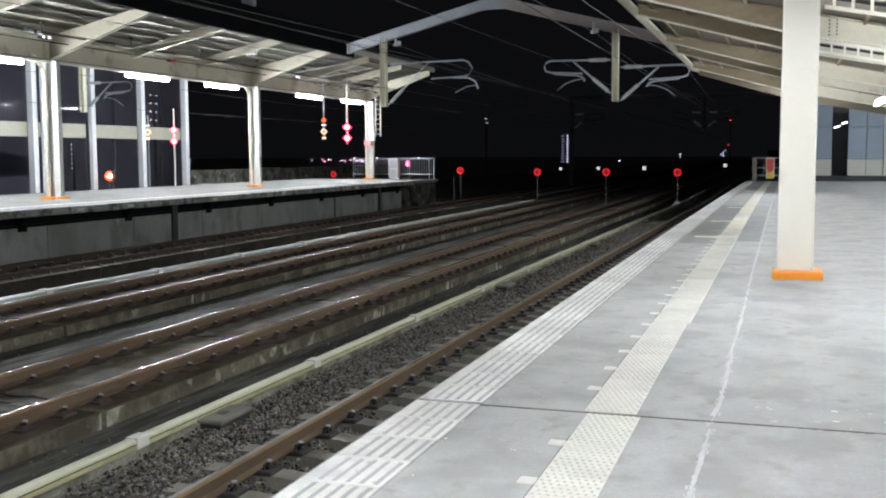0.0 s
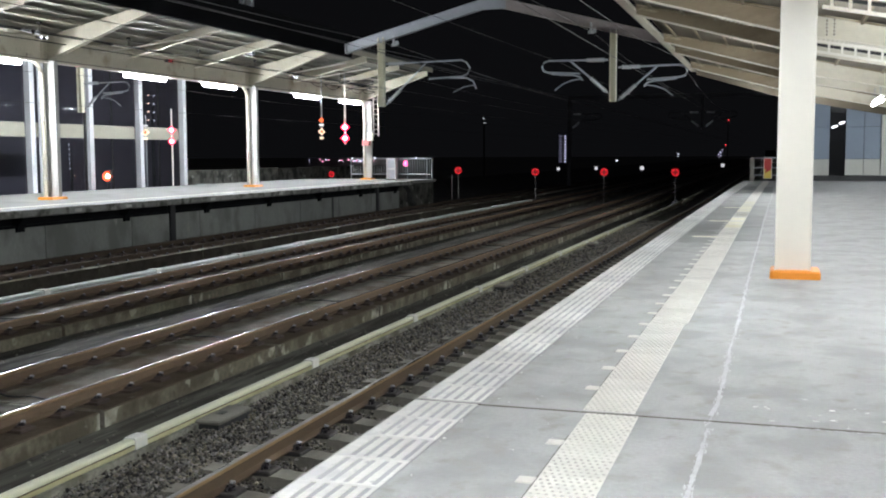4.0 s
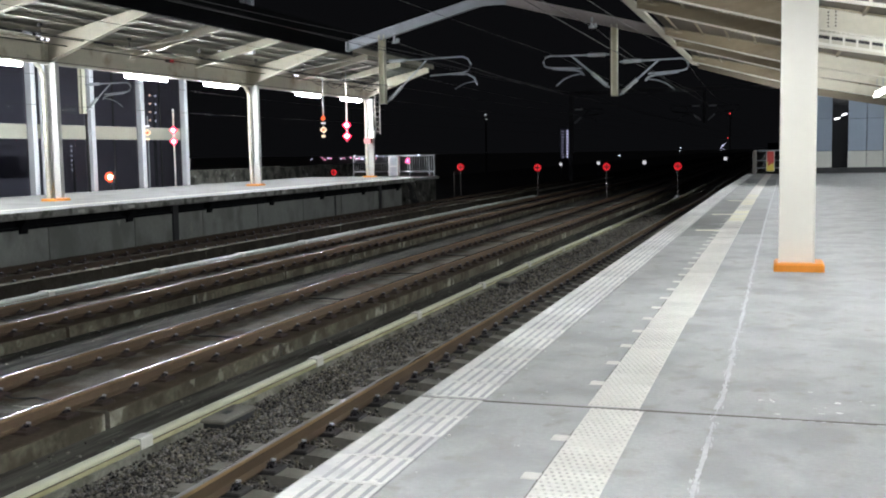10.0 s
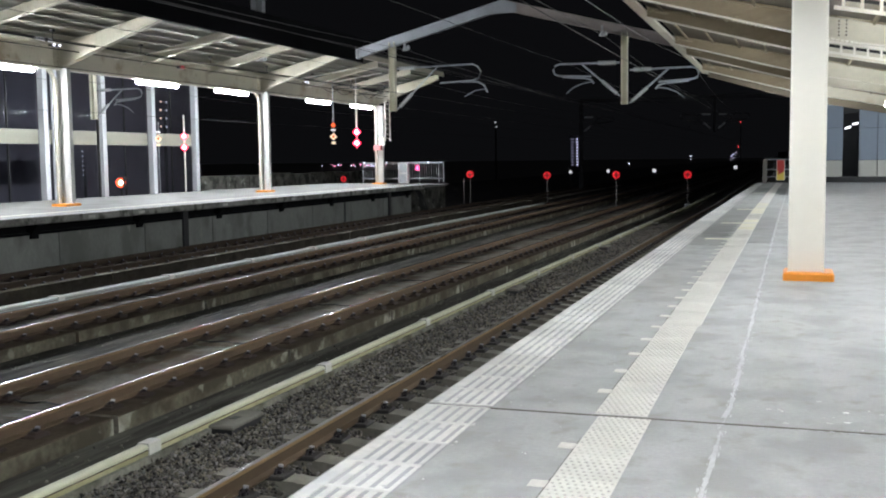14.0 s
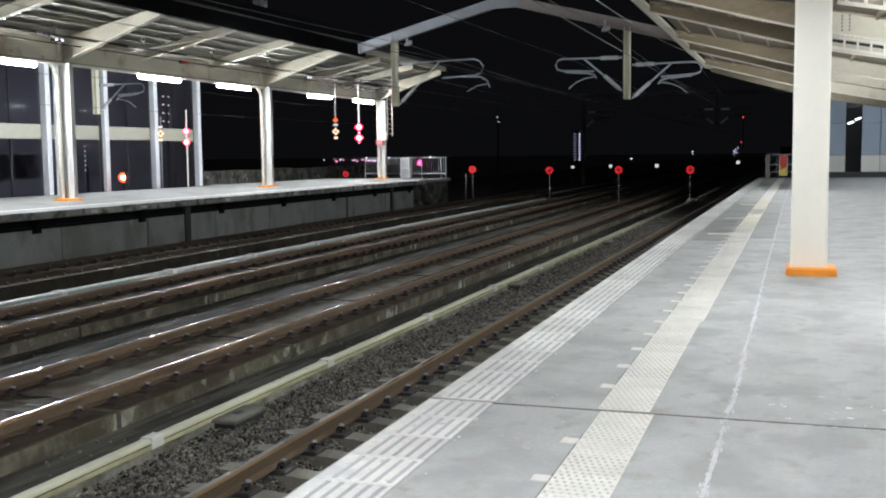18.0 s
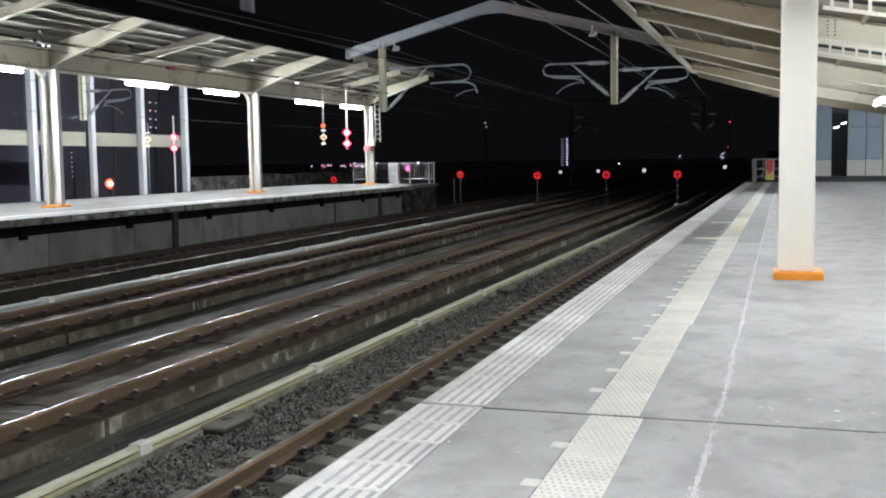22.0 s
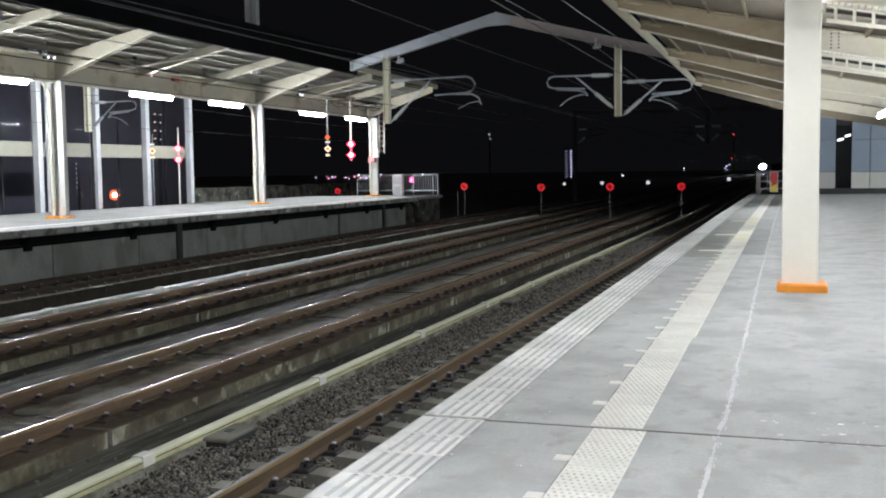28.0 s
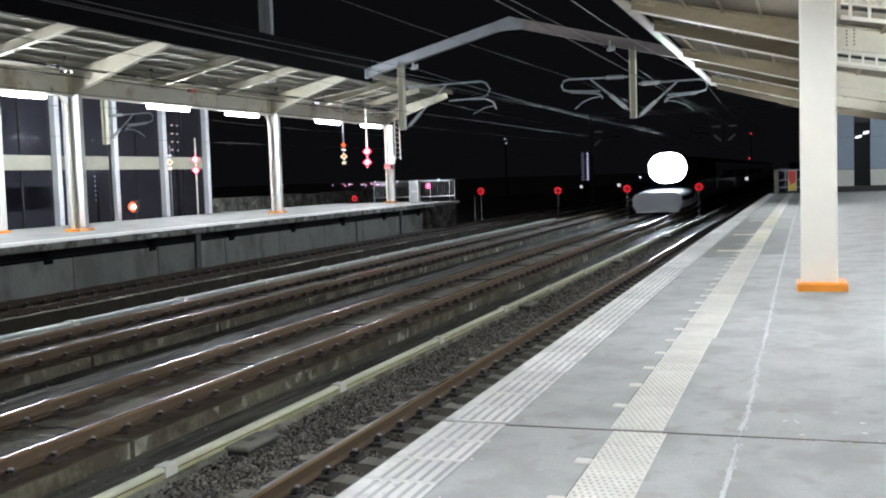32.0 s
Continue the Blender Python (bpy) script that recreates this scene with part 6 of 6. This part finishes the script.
FAR_WIRE, NEAR_WIRE = -16.55, -3.77
SAG = {NEAR_WIRE: 0.75, MAIN_A: 0.2, MAIN_B: 0.3, FAR_WIRE: 0.3, -30.4: 0.4}
for cx, tx in ((NEAR_WIRE, MAIN_A), (MAIN_A, None), (MAIN_B, None), (FAR_WIRE, None), (-30.4, None)):
    far_y = 420
    wire("contact_wire", "thin contact wire above the track", cx, 3.78, -14, far_y, 0.008, 0.02, x1=tx, paint=CONTACT)
    wire("messenger_wire", "dark messenger wire sagging between supports", cx, 5.20, -14, far_y, 0.008, SAG[cx], x1=tx, paint=CONTACT if cx in (MAIN_A, FAR, -30.4) else WIRE)
for cx, z in ((-7.1, 6.28), (-15.35, 6.05), (-20.6, 7.15), (-20.9, 7.35)):
    wire("feeder_wire", "dark feeder cable along the tracks", cx, z, -14, 300, 0.010, 0.35)

# ladder on the last far column
ld = thing("ladder", "narrow grey steel ladder fixed behind the last canopy column", "ladder", -23.35, 59.2, 0)
for x in (-0.16, 0.16):
    part("stile", Shape().box(x - 0.02, x + 0.02, -0.02, 0.02, 2.6, 5.6), STEEL_BROWN, ld)
rg = Shape().tube([(-0.16, 0, 0), (0.16, 0, 0)], 0.014, 6).mesh("rung", STEEL_BROWN)
for i in range(10):
    part("rung", rg, None, ld, at=pose(0, 0, 2.75 + i * 0.3))
part("brackets", Shape().box(-0.75, -0.14, -0.02, 0.02, 2.9, 2.95).box(-0.75, -0.14, -0.02, 0.02, 5.0, 5.05), STEEL, ld)
spk = thing("loudspeaker", "small white loudspeaker on the last canopy column", "loudspeaker", -23.65, 58.9, 2.35)
part("box", Shape().cbox(-0.12, 0.18, -0.14, 0.14, 0, 0.5, 0.04), WHITE_PAINT, spk)
part("bracket", Shape().box(-0.22, -0.12, -0.03, 0.03, 0.2, 0.27), STEEL, spk)

# low wall along the edge of the viaduct beyond the platform
def edge_wall(x, y0, y1, top, label):
    w = thing("viaduct_wall", label, "wall", x, 0, 0, kind="structure")
    n = int((y1 - y0) / 10)
    for i in range(n):
        ya, yb = y0 + (y1 - y0) * i / n, y0 + (y1 - y0) * (i + 1) / n
        part("wall_panel", Shape().box(-0.1, 0.1, ya + 0.02, yb - 0.02, -1.95, top), KERB, w)
        part("coping", Shape().cbox(-0.16, 0.16, ya + 0.01, yb - 0.01, top + 0.002, top + 0.10, 0.02), CONCRETE_WALL, w, "pale concrete coping")


edge_wall(1.6, 66, 386, -0.55, "low concrete wall with a pale coping on the platform side of the viaduct")

# ---- the town beyond, far off in the dark ----
apt = thing("apartment_building", "distant dark apartment block with lit stair landings", "building", -141.0, 703, -9.0)
DARK_WALL = mat("pale_far_wall", (0.2, 0.2, 0.21), 0.9, vary=0.3, big=0.2, fine=1, bump=0)
part("wall", Shape().box(-3.2, 3.6, 2, 14, 0, 25.2), DARK_WALL, apt)
part("roof", Shape().box(-3.4, 3.8, 1.6, 14.4, 25.2, 25.6), DARK_WALL, apt)
dimw = Shape().box(-1.9, -0.2, 0, 0.1, -0.35, 0.25).mesh("window", glow("dim_landing_window", (0.5, 0.5, 0.75), 0.22))
brt = Shape().box(1.7, 2.75, 0, 0.1, -0.45, 0.45).mesh("window", glow("bluish_landing_lamp", (0.7, 0.7, 1.0), 0.7))
land = Shape().box(-3.2, 3.4, 0.1, 2, -1.0, -0.8).mesh("landing", DARK_WALL)
for k in range(10):
    z = 5.6 + 1.93 * k
    part("window", dimw, None, apt, "dim bluish window", at=pose(0, 0, z))
    part("window", brt, None, apt, "bright bluish landing lamp", at=pose(0, 0, z))
    part("landing", land, None, apt, at=pose(0, 0, z))


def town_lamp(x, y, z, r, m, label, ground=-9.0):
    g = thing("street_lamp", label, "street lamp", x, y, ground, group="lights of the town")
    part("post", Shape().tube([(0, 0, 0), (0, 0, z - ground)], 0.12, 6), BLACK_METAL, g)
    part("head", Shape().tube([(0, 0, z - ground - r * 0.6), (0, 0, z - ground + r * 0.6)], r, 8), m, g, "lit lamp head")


rng = random.Random(21)
for i in range(26):
    x = -582 + (i + rng.random()) * 100 / 26
    if i < 14 and i % 3:
        x = -528 + rng.uniform(-26, 42)
    m = rng.choice((LIGHT_PINK, LIGHT_WHITE, LIGHT_PINK, LIGHT_BLUE))
    town_lamp(x, 1200 + rng.uniform(0, 60), -4.6 + rng.uniform(-2.0, 1.2), rng.uniform(0.5, 1.1), m, "distant lamp of the town, pink or white")
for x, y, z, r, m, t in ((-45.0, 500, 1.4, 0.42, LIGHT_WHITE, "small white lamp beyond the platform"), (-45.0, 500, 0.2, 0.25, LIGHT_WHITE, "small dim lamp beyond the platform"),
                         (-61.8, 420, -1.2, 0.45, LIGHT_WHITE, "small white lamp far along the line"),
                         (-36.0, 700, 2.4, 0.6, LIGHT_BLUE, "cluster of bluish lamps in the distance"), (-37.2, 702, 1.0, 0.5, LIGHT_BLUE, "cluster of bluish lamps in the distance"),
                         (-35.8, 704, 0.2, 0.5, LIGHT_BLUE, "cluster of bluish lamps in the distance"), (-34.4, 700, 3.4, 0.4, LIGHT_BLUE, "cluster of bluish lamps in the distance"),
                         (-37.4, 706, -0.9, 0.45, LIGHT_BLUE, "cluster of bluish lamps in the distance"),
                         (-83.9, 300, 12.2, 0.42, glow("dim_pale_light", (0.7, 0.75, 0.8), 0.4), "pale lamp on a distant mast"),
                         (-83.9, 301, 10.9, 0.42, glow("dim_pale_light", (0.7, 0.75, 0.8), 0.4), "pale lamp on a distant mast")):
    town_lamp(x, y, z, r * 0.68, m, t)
tower = thing("radio_mast", "dark radio mast with two red lamps in the distance", "mast", -54.1, 1200, -9)
part("shaft", Shape().beam((0, 0, 0), (0, 0, 47), 0.9, 0.9), BLACK_METAL, tower)
part("lamp", Shape().tube([(0, 0, 46.9), (0, 0, 48.0)], 0.55, 8), LIGHT_RED, tower)
part("lamp", Shape().tube([(-2, -1, 19.6), (-2, -1, 20.6)], 0.48, 8), LIGHT_RED, tower)
part("lamp_bracket", Shape().box(-2.2, 0, -1.2, 0, 19.6, 20), BLACK_METAL, tower)

# made-up block that hides the headlights until the train leaves the bend
hut = thing("lineside_hut", "unseen dark block added to hide the train in the bend", "building", -1.0, 400, -9)
part("wall", Shape().box(-3.7, 5, 0, 8, 0, 11.4), BLACK_METAL, hut)
part("roof", Shape().box(-3.8, 5.2, -0.2, 8.2, 11.4, 11.7), BLACK_METAL, hut)

# ---- the approaching train ----
train = thing("bullet_train", "white high-speed train with blazing headlights, running towards the platform", "train", MAIN_A, 2900, RAIL_Z)
stations = []
NOSE = 9.5
for i in range(19):
    u = i / 18
    y = NOSE * u ** 1.3
    w = 1.69 * (1 - (1 - u) ** 3.0 * 0.10)
    top = 1.32 + 0.03 * min(y, 5.3) + 2.17 * ease((y - 5.2) / 4.2)
    stations.append((y, w, top, 0.24))
stations.append((24.8, 1.69, 3.65, 0.24))


def skin(stations, n=28, dark_flanks=False):
    s = Shape()
    for y, w, top, low in stations:
        zc, hz = (top + low) / 2, (top - low) / 2
        for j in range(n):
            a = 2 * math.pi * j / n
            c, d = math.cos(a), math.sin(a)
            e = 0.42 if d > 0 else 0.28
            s.v.append((w * math.copysign(abs(c) ** e, c), y, zc + hz * math.copysign(abs(d) ** (0.62 if d > 0 else 0.4), d)))
    k = len(stations)
    for i in range(k - 1):
        for j in range(n):
            q = (j + 1) % n
            s.f.append((i * n + j, i * n + q, (i + 1) * n + q, (i + 1) * n + j))
            s.m.append(1 if (0 if dark_flanks else 3) <= j < n // 2 - (0 if dark_flanks else 3) else (2 if j >= n // 2 + 2 and j < n - 2 else 0))
    s.f += [tuple(range(n)), tuple((k - 1) * n + j for j in range(n - 1, -1, -1))]
    s.m += [2, 0]
    return s


# upper nose coloured near black so the headlights leave it unlit
part("front_car_body", skin(stations, dark_flanks=True), [TRAIN_WHITE, TRAIN_DARK, TRAIN_UNDER], train, "low nose blackened against headlight spill, with a pale grey bumper", soft=True)
# lenses far larger than real lamps, so the glare is built as shape
for k in (-1, 1):
    lamp_pod = part("headlight", Shape().tube([(0.06 + k * 0.25, 5.0, 2.84), (0.06 + k * 0.25, 8.4, 2.84)], 1.0, 24), TRAIN_DARK, train, "oversized dark round pod behind the headlight glare")
    part("lens", Shape().disc((0.06 + k * 0.25, 4.985 + 0.004 * k, 2.84), 0.98, (0, 1, 0), 0.02, 24), HEADLIGHT, lamp_pod, "oversized bluish-white headlight lens that includes its glare")
# unseen slats added to keep the headlights off the hall glazing
louvre = Shape()
for i in range(16):
    x = -1.14 + 0.16 * i
    half = math.sqrt(max(1.0 - max(abs(x - 0.06) - 0.25, 0) ** 2, 0.02))
    louvre.box(x - 0.003, x + 0.003, 4.78, 4.965, 2.84 - half, 2.84 + half)
part("louvre", louvre, TRAIN_DARK, lamp_pod, "added thin dark slats that cut the lens's sideways light")
ws = Shape().add([(-0.85, 7.3, 3.20), (0.85, 7.3, 3.20), (0.95, 8.7, 3.66), (-0.95, 8.7, 3.66), (-0.85, 7.35, 3.08), (0.85, 7.35, 3.08), (0.95, 8.75, 3.54), (-0.95, 8.75, 3.54)],
                 [(0, 1, 2, 3), (7, 6, 5, 4), (0, 4, 5, 1), (1, 5, 6, 2), (2, 6, 7, 3), (3, 7, 4, 0)])
part("windscreen", ws, BLACK_METAL, train, "black windscreen")
part("snow_plough", Shape().prism([(-1.30, 0.10), (1.30, 0.10), (1.42, 0.62), (-1.42, 0.62)], -0.12, 0.6), TRAIN_UNDER, train, "pale grey snow plough")
car = skin([(25.2, 1.69, 3.65, 0.24), (49.6, 1.69, 3.65, 0.24)]).mesh("car_body", [TRAIN_WHITE, TRAIN_DARK, TRAIN_UNDER])
smooth(car)
win = Shape().box(-0.02, 0.02, 0, 1.2, 1.75, 2.45).mesh("side_window", BLACK_METAL)
for c in range(7):
    body = part("car_body", car, None, train, "white coach with a dark window band", at=pose(0, 25 * c, 0))
    for i in range(11 if c < 4 else 0):
        for k in (-1, 1):
            part("side_window", win, None, body, at=pose(k * 1.70, 27.4 + i * 1.95, 0))
bog = Shape()
for yy in (-1.25, 1.25):
    for k in (-1, 1):
        bog.tube([(k * 0.70, yy, 0.44), (k * 0.83, yy, 0.44)], 0.43, 20)
    bog.tube([(-0.7, yy, 0.44), (0.7, yy, 0.44)], 0.08, 8)
bog.box(-1.0, -0.9, -1.6, 1.6, 0.35, 0.6).box(0.9, 1.0, -1.6, 1.6, 0.35, 0.6)
bog = bog.mesh("bogie", BLACK_METAL)
for c in range(8):
    for yy in (5.5 if c == 0 else 3.7, 21.2):
        part("bogie", bog, None, train, "dark wheelset frame", at=pose(0, 25 * c + yy, 0))


def motions():
    """The train runs in along the main track, out of a wide bend, to the platform's end."""
    rows = []
    for i in range(0, 41):
        t = 32.0 * i / 40
        y = 65.0 + 91.5 * (32.0 - t)
        bend = max(0.0, y - 600.0)
        rows.append((t, pose(MAIN_A + bend * bend / 18000.0, y, RAIL_Z, 0, 0, -math.degrees(math.atan(bend / 9000.0)))))
    walk(train, rows)


motions()
